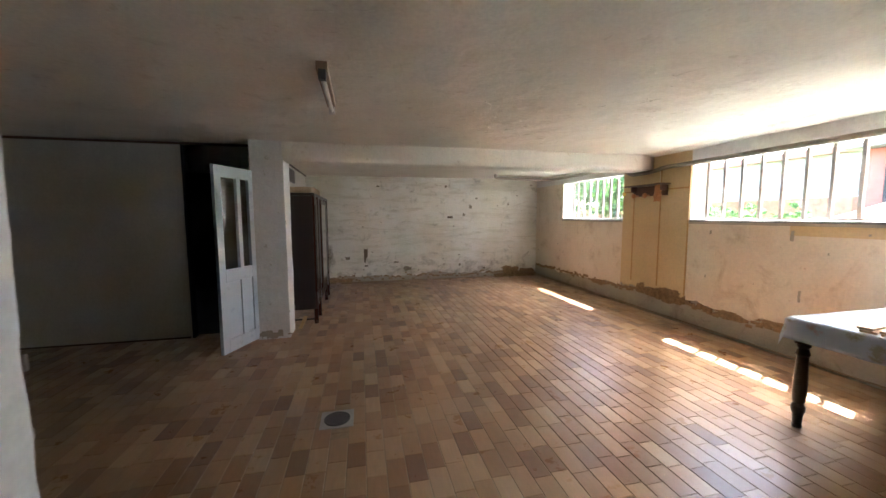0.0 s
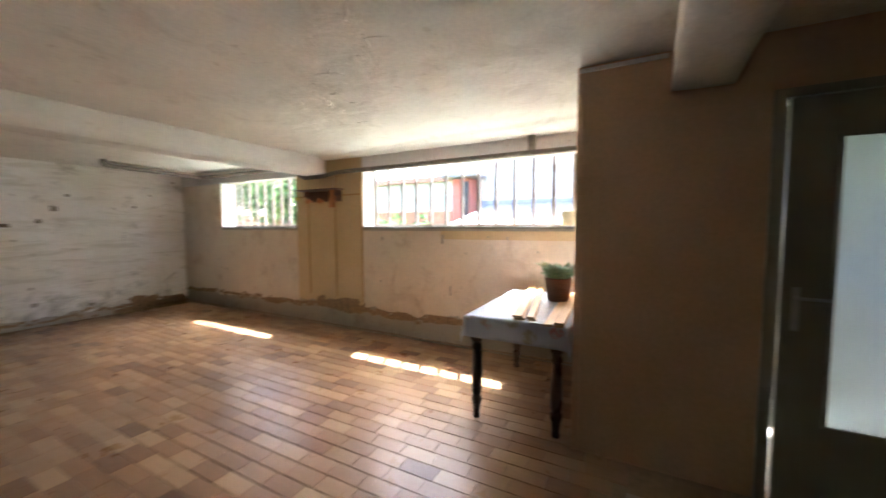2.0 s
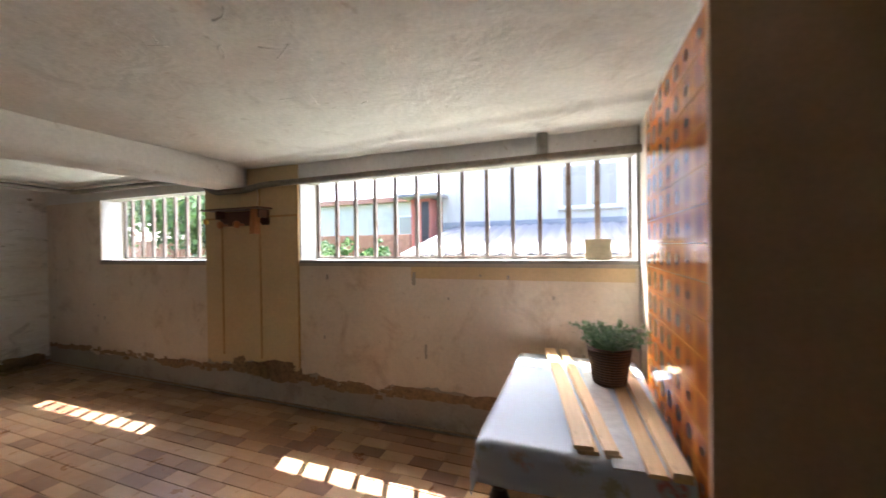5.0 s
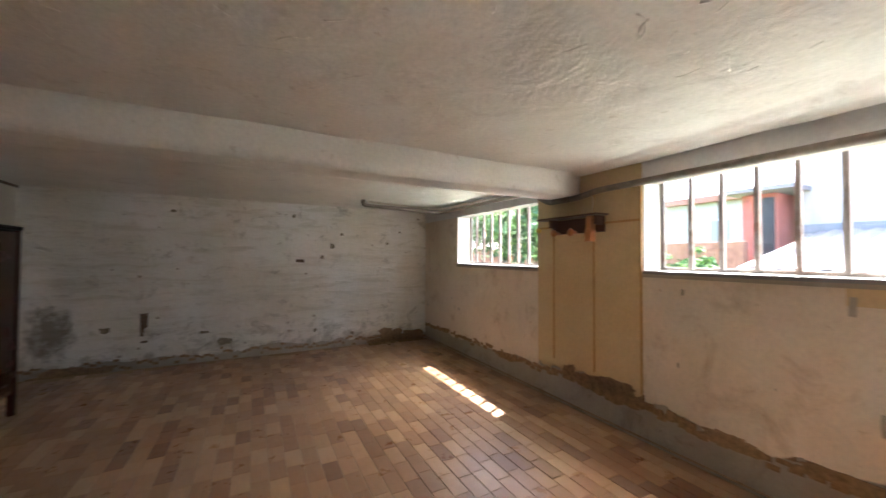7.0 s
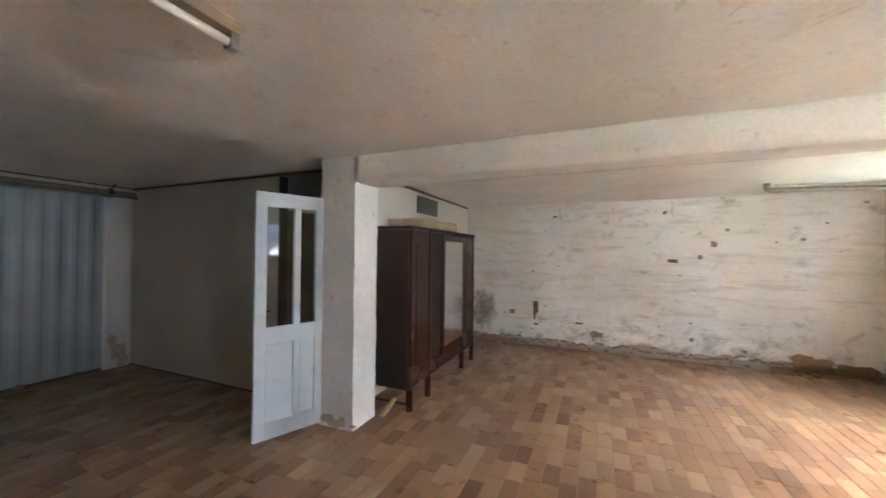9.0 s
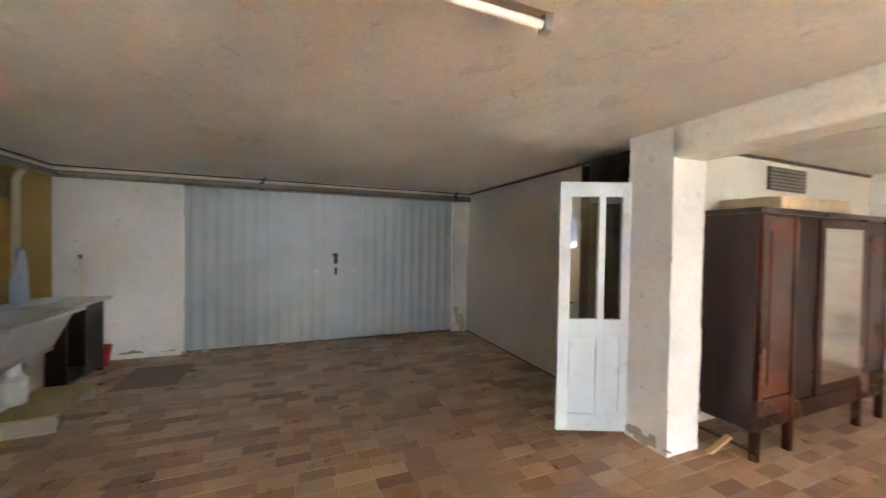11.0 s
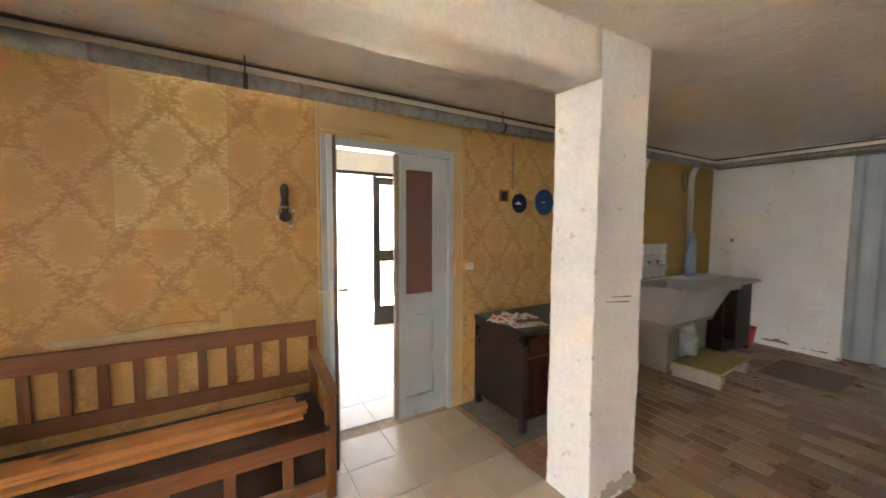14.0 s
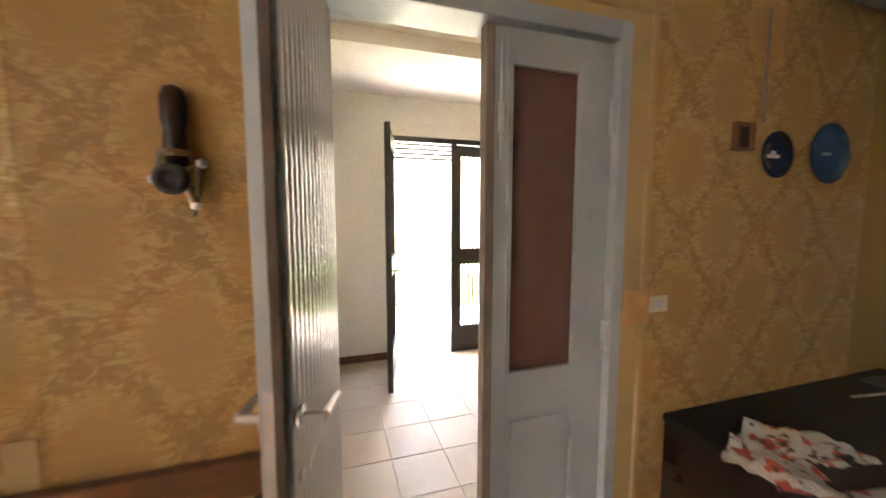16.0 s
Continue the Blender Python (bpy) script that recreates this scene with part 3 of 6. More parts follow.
part("wall", boxes((0, -4, 0, 6, 6, 3.0)), M_FACADE, far_house)
part("roof", boxes((-0.4, -4.4, 3.0, 6.4, 6.4, 3.3)), plain("roof_tile_far", (0.33, 0.15, 0.10), 0.8), far_house)
w = part("window", boxes((-0.04, -1.6, 1.0, 0.02, -0.6, 2.2)), M_PAINTW, far_house)
part("pane", boxes((-0.06, -1.5, 1.1, -0.041, -0.7, 2.1)), M_SHUT, w)
solid("yard_wall", boxes((12.2, 7.0, 1.25, 12.4, 22, 1.95), bevel=0.02), plain("red_brick_wall", (0.36, 0.16, 0.10), 0.85, 0, 0.3, 9), "low red brick yard wall", "wall", kind=STRUCT)

M_LEAF = Mat("leaf", 0.6)
M_LEAF.color(M_LEAF.ramp(M_LEAF.node("ShaderNodeNewGeometry").outputs["Random Per Island"], [(0, (0.03, 0.08, 0.015)), (0.6, (0.08, 0.16, 0.03)), (1, (0.17, 0.24, 0.05))]))
M_LEAF = M_LEAF.m
M_BARK = plain("bark", (0.13, 0.10, 0.07), 0.9)


def leaves(n, rad, seed, size=0.12, mid=(0, 0, 0)):
    """A loose crown of small leaves gathered in clumps."""
    r = random.Random(seed)
    v, f = [], []
    clumps = [Vector((r.gauss(0, 0.5) * rad[0], r.gauss(0, 0.5) * rad[1], r.gauss(0, 0.45) * rad[2])) for _ in range(30)]
    for _ in range(n):
        c = r.choice(clumps) + Vector((r.gauss(0, 0.13) * rad[0], r.gauss(0, 0.13) * rad[1], r.gauss(0, 0.15) * rad[2])) + Vector(mid)
        m = Euler((r.uniform(0, 6.3), r.uniform(0, 6.3), r.uniform(0, 6.3))).to_matrix()
        k = len(v)
        s = size * r.uniform(0.6, 1.3)
        v += [tuple(c + m @ Vector(p)) for p in ((0, -s, 0), (s * 0.45, 0, s * 0.12), (0, s, 0), (-s * 0.45, 0, s * 0.12))]
        f.append((k, k + 1, k + 2, k + 3))
    me = bpy.data.meshes.new("leaves")
    me.from_pydata(v, [], f)
    me.materials.append(M_LEAF)
    return me


def tree(at, h, rad, seed, n):
    t = thing("tree", at, "leafy green tree in the yard", "tree", "yard trees")
    bm = rod(B(), (0, 0, -0.05), (0.1, 0.05, h * 0.6), 0.12, 0.06)
    r = random.Random(seed)
    for _ in range(6):
        a = r.uniform(0, 6.3)
        rod(bm, (0.06, 0.03, h * r.uniform(0.3, 0.55)), (rad[0] * 0.6 * math.cos(a), rad[1] * 0.6 * math.sin(a), h * r.uniform(0.6, 1.0)), 0.035, 0.012, 8)
    part("trunk", bm, M_BARK, t)
    crown = new("crown", leaves(n, rad, seed, 0.13, (0, 0, h * 0.75)))
    crown.parent = t


tree((9.0, 11.0, 1.25), 2.2, (1.4, 1.8, 1.2), 3, 4200)
tree((10.5, 13.6, 1.25), 2.6, (1.6, 1.8, 1.5), 4, 4200)
tree((9.6, 16.5, 1.25), 2.4, (1.5, 2.0, 1.4), 5, 4200)
for k, (x, y, s) in enumerate(((10.2, 8.4, 0.5), (9.6, 9.6, 0.6), (10.6, 7.2, 0.35))):
    me = leaves(900, (s, s, s * 0.55), 20 + k, 0.07, (0, 0, s * 0.5))
    b = new("shrub", me)
    b.location = (x, y, 1.25)
    tagged(b, "low yellow-green shrub by the yard wall", "shrub", "yard shrubs")

# ---- entrance room beyond the double door ----
M_ENTW = plaster("white_room_paint", (0.76, 0.74, 0.70), (0.82, 0.80, 0.77), (0.6, 0.57, 0.5), 0.7, 0.12, False)
EX0, EX1, EY = -1.6, 1.36, -2.28
solid("wall_entry", wall_with_holes(B(), "y", EY - 0.2, EY, EX0 - 0.2, EX1 + 0.2, -0.03, 2.85, [(-0.45, 0.80, -0.03, 2.25)]), M_ENTW, "white wall round the entrance door", "wall", kind=STRUCT)
solid("wall_entry_side", boxes((EX1, EY, -0.03, EX1 + 0.2, YS - 0.221, 2.85), (EX0 - 0.2, EY, -0.03, EX0, YS - 0.221, 2.85)), M_ENTW, "white side walls of the entrance room", "wall", kind=STRUCT)
solid("ceiling_entry", boxes((EX0 - 0.2, EY - 0.2, 2.62, EX1 + 0.2, YS - 0.221, 2.84), (EX0, -1.25, 2.52, EX1, -1.05, 2.621)), M_ENTW, "white ceiling of the entrance room", "ceiling", kind=STRUCT)
entry_floor = solid("floor_entry", boxes((EX0, EY - 0.2, -0.2, EX1, YS - 0.101, -0.003)), plain("beige_joint", (0.46, 0.38, 0.28), 0.7), "beige-tiled entrance floor", "floor", kind=STRUCT)
solid("baseboard", boxes((EX1 - 0.012, EY + 0.001, -0.005, EX1 - 0.0005, YS - 0.23, 0.075), (0.80, EY + 0.0005, -0.005, EX1 - 0.0125, EY + 0.012, 0.075), bevel=0.003), plain("brown_tile", (0.20, 0.09, 0.05), 0.4), "brown tiled baseboard", "baseboard", kind=STRUCT)
door_1 = thing("door_1", (0.2, EY - 0.02, 0), "open dark-framed glazed entrance door", "door", kind=STRUCT)
part("door_frame", boxes((0.545, -0.03, 0, 0.60, 0.03, 2.25), (-0.65, -0.03, 0, -0.60, 0.03, 2.25), (-0.60, -0.03, 2.20, 0.545, 0.03, 2.25), (-0.12, -0.03, 0, -0.06, 0.03, 2.20), bevel=0.004), M_DARKMETAL, door_1)
side = part("side_leaf", boxes((-0.60, -0.02, 0, -0.55, 0.02, 2.19), (-0.17, -0.02, 0, -0.12, 0.02, 2.19), (-0.55, -0.02, 0.95, -0.17, 0.02, 1.12), (-0.55, -0.02, 0, -0.17, 0.02, 0.28), (-0.55, -0.02, 2.08, -0.17, 0.02, 2.19), bevel=0.003), M_DARKMETAL, door_1)
for k in range(7):
    part("grille_bar", boxes((-0.52 + 0.05 * k, -0.008, 0.28, -0.508 + 0.05 * k, 0.008, 2.08)), M_DARKMETAL, side)
part("transom_slats", boxes(*[(-0.06, -0.01, 2.03 + 0.045 * k, 0.545, 0.01, 2.05 + 0.045 * k) for k in range(4)]), M_DARKMETAL, door_1)
leaf = part("door_leaf", boxes((0.545, 0.03, 0.02, 0.585, 0.10, 2.18), (0.69, 0.72, 0.02, 0.73, 0.79, 2.18), bevel=0.003), M_DARKMETAL, door_1)
bm = B()
for z0, z1 in ((0.02, 0.28), (0.95, 1.10), (2.06, 2.18)):
    vs = [bm.verts.new(p) for p in ((0.55, 0.06, z0), (0.72, 0.76, z0), (0.70, 0.765, z0), (0.53, 0.065, z0), (0.55, 0.06, z1), (0.72, 0.76, z1), (0.70, 0.765, z1), (0.53, 0.065, z1))]
    for q in ((0, 1, 2, 3), (4, 5, 6, 7), (0, 1, 5, 4), (1, 2, 6, 5), (2, 3, 7, 6), (3, 0, 4, 7)):
        bm.faces.new([vs[k] for k in q])
bmesh.ops.recalc_face_normals(bm, faces=bm.faces)
part("rail", bm, M_DARKMETAL, leaf)
part("handle", rod(rod(B(), (0.70, 0.72, 1.02), (0.63, 0.74, 1.02), 0.009), (0.63, 0.74, 1.02), (0.615, 0.64, 1.02), 0.009), M_STEEL, leaf)
coat = thing("wall_board", (1.325, -1.72, 0), "narrow brown wooden board against the wall", "board")
part("board", boxes((0, -0.02, 0.0, 0.03, 0.06, 1.02), bevel=0.003), M_PINE, coat)
solid("pavement", boxes((-3, -4.15, -0.1, 4, -2.48, -0.012)), M_PAVE, "sunlit concrete doorstep paving", "pavement", kind=STRUCT)
# Grey cement coloured darker so that the sunlit wall does not wash out.
solid("garden_wall", rough_box(B(), -6, -5.2, -0.05, 6, -4.95, 0.42, 0.15, 0.02, 2), plain("darkened_cement", (0.12, 0.115, 0.085), 0.95, 0, 0.4, 5), "low cement garden wall, darkened against overexposure", "wall", kind=STRUCT)
gv, gf = [], []
gr = random.Random(31)
for _ in range(2500):
    x, y, h = gr.uniform(-2.5, 3.5), gr.uniform(-4.93, -4.2), gr.uniform(0.04, 0.12)
    a = gr.uniform(0, 6.3)
    k = len(gv)
    gv += [(x - 0.008 * math.cos(a), y - 0.008 * math.sin(a), -0.03), (x + 0.008 * math.cos(a), y + 0.008 * math.sin(a), -0.03), (x + gr.gauss(0, 0.03), y + gr.gauss(0, 0.03), h)]
    gf.append((k, k + 1, k + 2))
me = bpy.data.meshes.new("grass")
me.from_pydata(gv, [], gf)
me.materials.append(M_LEAF)
tagged(new("grass", me), "tufts of bright grass along the garden wall", "grass", kind="stuff")
solid("building_front", boxes((-14, -11, -0.05, 14, -10, 6)), M_FACADE, "pale building across the lane", "building", kind=STRUCT)

# ---- wallpaper and trim of the hall wall ----
def damask(name, dark, ground, light):
    """Woven-look damask: scrolled dark ogee bands round pale frayed medallions."""
    m = Mat(name, 0.5)
    wob = m.node("ShaderNodeMix")
    wob.data_type = "VECTOR"
    nz = m.node("ShaderNodeTexNoise")
    nz.inputs["Scale"].default_value, nz.inputs["Detail"].default_value = 9, 2
    m.link(m.co, nz.inputs["Vector"])
    wob.inputs[0].default_value = 0.06
    m.link(m.co, wob.inputs[4])
    m.link(nz.outputs["Color"], wob.inputs[5])
    sep = m.node("ShaderNodeSeparateXYZ")
    m.link(wob.outputs[1], sep.inputs[0])
    px, pz = 0.352, 0.456
    cx = m.math("COSINE", m.math("MULTIPLY", m.math("ADD", sep.outputs[0], -0.01), 2 * math.pi / px))
    cz = m.math("COSINE", m.math("MULTIPLY", m.math("ADD", sep.outputs[2], 0.02), 2 * math.pi / pz))
    lat = m.math("MULTIPLY", m.math("ABSOLUTE", m.math("ADD", cx, cz)), 0.5)
    scroll = m.noise(19, 2, 0.5, m.scaled(0.8, 1, 1.15), 2.6)
    fray = m.noise(34, 3, 0.6, m.scaled(0.55, 1, 1.5), 1.5)
    edge = m.math("ADD", lat, m.math("MULTIPLY", m.math("ADD", scroll, -0.5), 1.5))
    band = m.math("MULTIPLY", m.ramp(edge, [(0.08, 1.0), (0.17, 0.0)]), m.ramp(lat, [(0.30, 1.0), (0.55, 0.15)]))
    halo = m.math("MULTIPLY", m.ramp(lat, [(0.0, 0.5), (0.16, 1.0), (0.45, 0.75), (0.75, 0.15)]), m.ramp(fray, [(0.44, 0.0), (0.56, 1.0)]))
    c = m.mix(m.math("MULTIPLY", halo, 0.8), ground, light)
    c = m.mix(m.math("MULTIPLY", band, 0.62), c, dark)
    c = m.mix(m.ramp(m.noise(1.4, 6, 0.6), [(0.45, 0.0), (0.75, 0.45)]), c, tuple(k * 0.8 for k in ground))
    c = m.mix(m.math("MULTIPLY", m.ramp(m.noise(70, 2), [(0.55, 0.0), (0.7, 1.0)]), 0.10), c, dark)
    m.color(c)
    m.rough(m.ramp(halo, [(0.0, 0.62), (1.0, 0.40)]))
    m.bump(m.math("ADD", halo, m.noise(3, 4)), 0.12, 0.006)
    return m.m


M_PAPER = damask("damask_wallpaper", (0.335, 0.18, 0.052), (0.47, 0.275, 0.090), (0.60, 0.40, 0.155))
M_PAPER_PALE = damask("damask_wallpaper_pale", (0.345, 0.21, 0.060), (0.50, 0.335, 0.115), (0.70, 0.54, 0.25))
M_OCHRETRIM = paint("ochre_trim", (0.52, 0.355, 0.155), 0.45, (0.4, 0.26, 0.12), 0.6)
papers = [(1.46, 1.94), (1.943, 2.447), (2.45, 2.95), (-0.27, 0.335), (-0.86, -0.273)]
for a, b in papers:
    part("wallpaper_strip", boxes((a, YS + 0.0005, 0.0, b, YS + 0.004, H)), M_PAPER, wall_south, "gold damask wallpaper, faded and torn at the seams")
part("pale_sheet", boxes((1.945, YS + 0.0042, 1.455, 2.445, YS + 0.0052, H)), M_PAPER_PALE, wall_south, "paler upper rectangle of damask wallpaper")
part("lintel_paper", boxes((0.335, YS + 0.0005, 2.12, 1.46, YS + 0.005, H)), M_OCHRETRIM, wall_south, "plain ochre strip over the door")
for a, b, z0, z1 in ((0.325, 0.345, 0, 2.28), (1.441, 1.459, 0, 2.28), (0.345, 1.441, 2.095, 2.125)):
    part("door_moulding", boxes((a, YS + 0.001, z0, b, YS + 0.018, z1), bevel=0.004), M_OCHRETRIM, wall_south)
part("door_surround", boxes((0.346, YS + 0.001, 0, 0.42, YS + 0.007, 2.094), (0.42, YS + 0.001, 2.06, 1.44, YS + 0.007, 2.094)), M_OCHRETRIM, wall_south)

# ---- hall double door, one leaf open ----
door_2 = thing("door_2", (0.93, YS, 0), "grey-blue double door with one leaf open", "door", kind=STRUCT)
part("door_frame", boxes((-0.51, -0.12, 0, -0.468, 0.010, 2.06), (0.458, -0.12, 0, 0.505, 0.010, 2.06), (-0.468, -0.12, 2.006, 0.458, 0.010, 2.06), bevel=0.004), M_PAINTG, door_2)


def half_leaf(parent, name, pane_mat, pane_label, w, s0, s1, t=0.04):
    """A narrow leaf hinged at its local origin, reaching along +x."""
    leaf = new(name)
    leaf.parent = parent
    part("stile", boxes((0, -t, 0.012, s0, 0, 2.0), bevel=0.004), M_PAINTG, leaf)
    part("stile", boxes((w - s1, -t, 0.012, w, 0, 2.0), bevel=0.004), M_PAINTG, leaf)
    for z0, z1 in ((1.91, 2.0), (0.83, 0.955), (0.012, 0.17)):
        part("rail", boxes((s0, -t, z0, w - s1, 0, z1), bevel=0.003), M_PAINTG, leaf)
    part("panel", boxes((s0, -t + 0.012, 0.17, w - s1, -0.014, 0.83), (s0 + 0.03, -t + 0.004, 0.20, w - s1 - 0.03, -0.006, 0.80), bevel=0.003), M_PAINTG, leaf)
    part("pane", boxes((s0, -0.026, 0.955, w - s1, -0.018, 1.91)), pane_mat, leaf, pane_label)
    a, b = s0 - 0.006, w - s1 + 0.006
    part("glazing_bead", boxes((a, -0.012, 0.955, a + 0.016, 0.004, 1.91), (b - 0.016, -0.012, 0.955, b, 0.004, 1.91), (a + 0.016, -0.012, 1.896, b - 0.016, 0.004, 1.912), (a + 0.016, -0.012, 0.953, b - 0.016, 0.004, 0.969), bevel=0.002), M_PAINTG, leaf)
    return leaf


M_CURTAIN = Mat("brown_glass_cloth", 0.55)
M_CURTAIN.color(M_CURTAIN.mix(M_CURTAIN.noise(3, 5), (0.13, 0.06, 0.045), (0.20, 0.10, 0.075)))
M_CURTAIN = M_CURTAIN.m
shut = half_leaf(door_2, "fixed_leaf", M_CURTAIN, "brown covered pane", 0.43, 0.118, 0.064)
shut.matrix_basis = pose(-0.465, -0.018, 0, 0, 0, 0)
part("bolt", rod(rod(rod(B(), (0.395, 0.006, 1.62), (0.395, 0.006, 1.97), 0.006), (0.395, 0.006, 1.68), (0.395, 0.03, 1.68), 0.006), (0.395, 0.008, 1.70), (0.395, 0.008, 1.78), 0.012), M_PAINTG, shut)
for z in (0.35, 1.0, 1.72):
    part("hinge", rod(B(), (0.004, 0.008, z), (0.004, 0.008, z + 0.11), 0.011), M_PAINTG, shut)
part("meeting_strip", boxes((0.418, -0.034, 0.02, 0.446, 0.008, 2.0), bevel=0.004), wood("worn_edge", (0.20, 0.12, 0.07), (0.42, 0.36, 0.32), 0.6, axis="Z"), shut, "worn edge with flaking paint")
# the open leaf: its inner face lined with a reeded plastic sheet
opened = half_leaf(door_2, "open_leaf", M_CURTAIN, "brown covered pane", 0.40, 0.03, 0.045, 0.046)
opened.matrix_basis = pose(0.405, -0.07, 0, 0, 0, 77.5)
bm = B()
prev = None
for k in range(14 * 8 + 1):
    x = 0.004 + 0.39 * k / 112
    y = 0.006 + 0.0035 * abs(math.sin(math.pi * k / 8))
    cur = [bm.verts.new(p) for p in ((x, y, 0.03), (x, y, 1.985), (x, 0.0045, 1.985), (x, 0.0045, 0.03))]
    if prev:
        for q in range(4):
            bm.faces.new((prev[q], cur[q], cur[(q + 1) % 4], prev[(q + 1) % 4]))
    else:
        bm.faces.new(cur)
    prev = cur
bm.faces.new(prev[::-1])
bmesh.ops.recalc_face_normals(bm, faces=bm.faces)
part("reeded_sheet", bm, paint("reeded_plastic", (0.66, 0.66, 0.66), 0.13, (0.35, 0.28, 0.24), 0.6), opened, "glossy grey reeded plastic lining")
part("rebate_strip", boxes((0.402, -0.016, 0.02, 0.412, 0.002, 1.995), bevel=0.002), wood("bare_edge", (0.05, 0.03, 0.02), (0.13, 0.08, 0.05), 0.6, axis="Z"), opened, "dark bare wood on the meeting edge")
part("lock_plate", boxes((0.4005, -0.038, 0.93, 0.4025, -0.02, 1.16), bevel=0.0005), M_STEEL, opened)
for side, y0 in ((1, 0.013), (-1, -0.046)):
    bm = rod(B(), (0.375, y0, 1.10), (0.375, y0 + side * 0.045, 1.10), 0.009)
    rod(bm, (0.375, y0 + side * 0.045, 1.10), (0.285, y0 + side * 0.05, 1.095), 0.010, 0.007)
    lathe(bm, [(0.020, 0), (0.020, side * 0.006), (0.010, side * 0.008)], 14, (0.375, y0, 1.10), "Y")
    part("handle", bm, M_STEEL, opened, "steel lever handle")
part("keyhole", lathe(B(), [(0.012, 0), (0.012, 0.004), (0.005, 0.005)], 12, (0.375, 0.013, 0.99), "Y"), M_STEEL, opened)

# ---- grey cupboard door in the hall wall ----
door_4 = thing("door_4", (3.31, YS, 0), "plain grey-green low door", "door", kind=STRUCT)
part("door_leaf", boxes((-0.345, -0.05, 0.01, 0.34, -0.005, 1.82), bevel=0.004), M_PAINTGREEN, door_4)
part("door_frame", boxes((0.345, -0.08, 0, 0.38, 0.012, 1.86), (-0.355, -0.08, 0, -0.352, 0.003, 1.86), (-0.352, -0.08, 1.825, 0.345, 0.012, 1.86), bevel=0.003), M_PAINTGREEN, door_4)
part("handle", rod(rod(B(), (0.28, -0.01, 0.92), (0.28, 0.05, 0.92), 0.009), (0.28, 0.05, 0.92), (0.19, 0.05, 0.92), 0.009), M_BLACK, door_4)
for z in (0.3, 1.45):
    part("hinge", rod(B(), (-0.352, 0.006, z), (-0.352, 0.006, z + 0.1), 0.009), M_STEEL, door_4)
# Unseen block added to close the opening behind the low door.
solid("closet_back", boxes((2.9, YS - 0.6, 0, 3.75, YS - 0.23, 2.2)), M_DARKWALL, "unseen dark block added behind the low door", "wall", kind=STRUCT)

# ---- washroom door ----
door_5 = thing("door_5", (XB, 0.67, 0), "grey-green door with a tall frosted pane", "door", kind=STRUCT)
part("door_frame", boxes((-0.014, 0.345, 0, 0.09, 0.395, 2.13), (-0.014, -0.33, 0, 0.09, -0.325, 2.13), (-0.014, -0.325, 2.085, 0.09, 0.345, 2.13), bevel=0.004), M_PAINTGREEN, door_5)
leaf = part("door_leaf", boxes((0.0, -0.32, 0.01, 0.04, -0.163, 2.08), (0.0, 0.134, 0.01, 0.04, 0.325, 2.08), (0.0, -0.163, 0.01, 0.04, 0.134, 0.455), (0.0, -0.163, 1.88, 0.04, 0.134, 2.08)), M_PAINTGREEN, door_5)
part("glazing_bead", boxes((-0.008, -0.175, 0.445, 0.0, -0.160, 1.89), (-0.008, 0.131, 0.445, 0.0, 0.146, 1.89), (-0.008, -0.16, 0.445, 0.0, 0.131, 0.46), (-0.008, -0.16, 1.875, 0.0, 0.131, 1.89), bevel=0.002), M_PAINTGREEN, leaf)
pane = part("pane", boxes((0.016, -0.163, 0.455, 0.022, 0.134, 1.88)), M_FROST, leaf, "frosted glass pane")
part("handle", rod(rod(boxes((-0.008, 0.255, 0.93, -0.0005, 0.285, 1.15), bevel=0.003), (-0.006, 0.27, 1.10), (-0.055, 0.27, 1.10), 0.009), (-0.05, 0.27, 1.10), (-0.05, 0.16, 1.10), 0.008), M_STEEL, leaf, "steel lever handle on a plate")

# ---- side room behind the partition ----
# Ceiling and lining are coloured dark in place of the room's shade.
solid("ceiling_store", boxes((XW, 5.93, H + 0.03, -0.28, YN, H + 0.055)), M_DARKWALL, "store room ceiling coloured dark to stand for its shade", "ceiling", kind=STRUCT)

solid("store_lining", boxes((XW + 0.001, 5.94, 0.001, XW + 0.02, YN, H + 0.02), (XW + 0.02, YN - 0.02, 0.001, -0.3, YN + 0.013, H + 0.02), (-0.30, 5.94, 0.001, -0.281, YN - 0.02, H + 0.02), (XW + 0.02, 5.99, -0.005, -0.30, YN - 0.02, 0.002)), M_DARKWALL, "store room lining coloured dark to stand for its shade", "wall", kind=STRUCT)
# White panels added out of sight to throw light on the frosted pane.
solid("washroom_lining", boxes((XB + 0.095, YS + 0.001, 0.0, XE + 0.01, YS + 0.012, H + 0.01), (XB + 0.095, YB - 0.112, 0.0, XE + 0.01, YB - 0.101, H + 0.01), (XB + 0.095, YS + 0.013, -0.005, XE + 0.01, YB - 0.113, 0.004)), M_ENTW, "unseen white washroom lining that brightens the frosted pane", "wall", kind=STRUCT)
# ---- white glazed door by the pillar ----
ang = math.degrees(math.atan2(5.075 - 5.60, -0.52 + 0.30))
door_6 = thing("door_6", (-0.295, 5.60, 0), "open white door with two panes and two panels", "door", kind=STRUCT, rz=ang)
w = 0.575
leaf = part("door_leaf", boxes((0, 0, 0.02, 0.07, 0.04, 2.06), (w - 0.09, 0, 0.02, w, 0.04, 2.06), (0.205, 0, 0.13, 0.26, 0.04, 1.96), (0.07, 0, 1.94, w - 0.09, 0.04, 2.06), (0.07, 0, 0.80, w - 0.09, 0.04, 0.94), (0.07, 0, 0.02, w - 0.09, 0.04, 0.16), bevel=0.004), M_PAINTW, door_6)
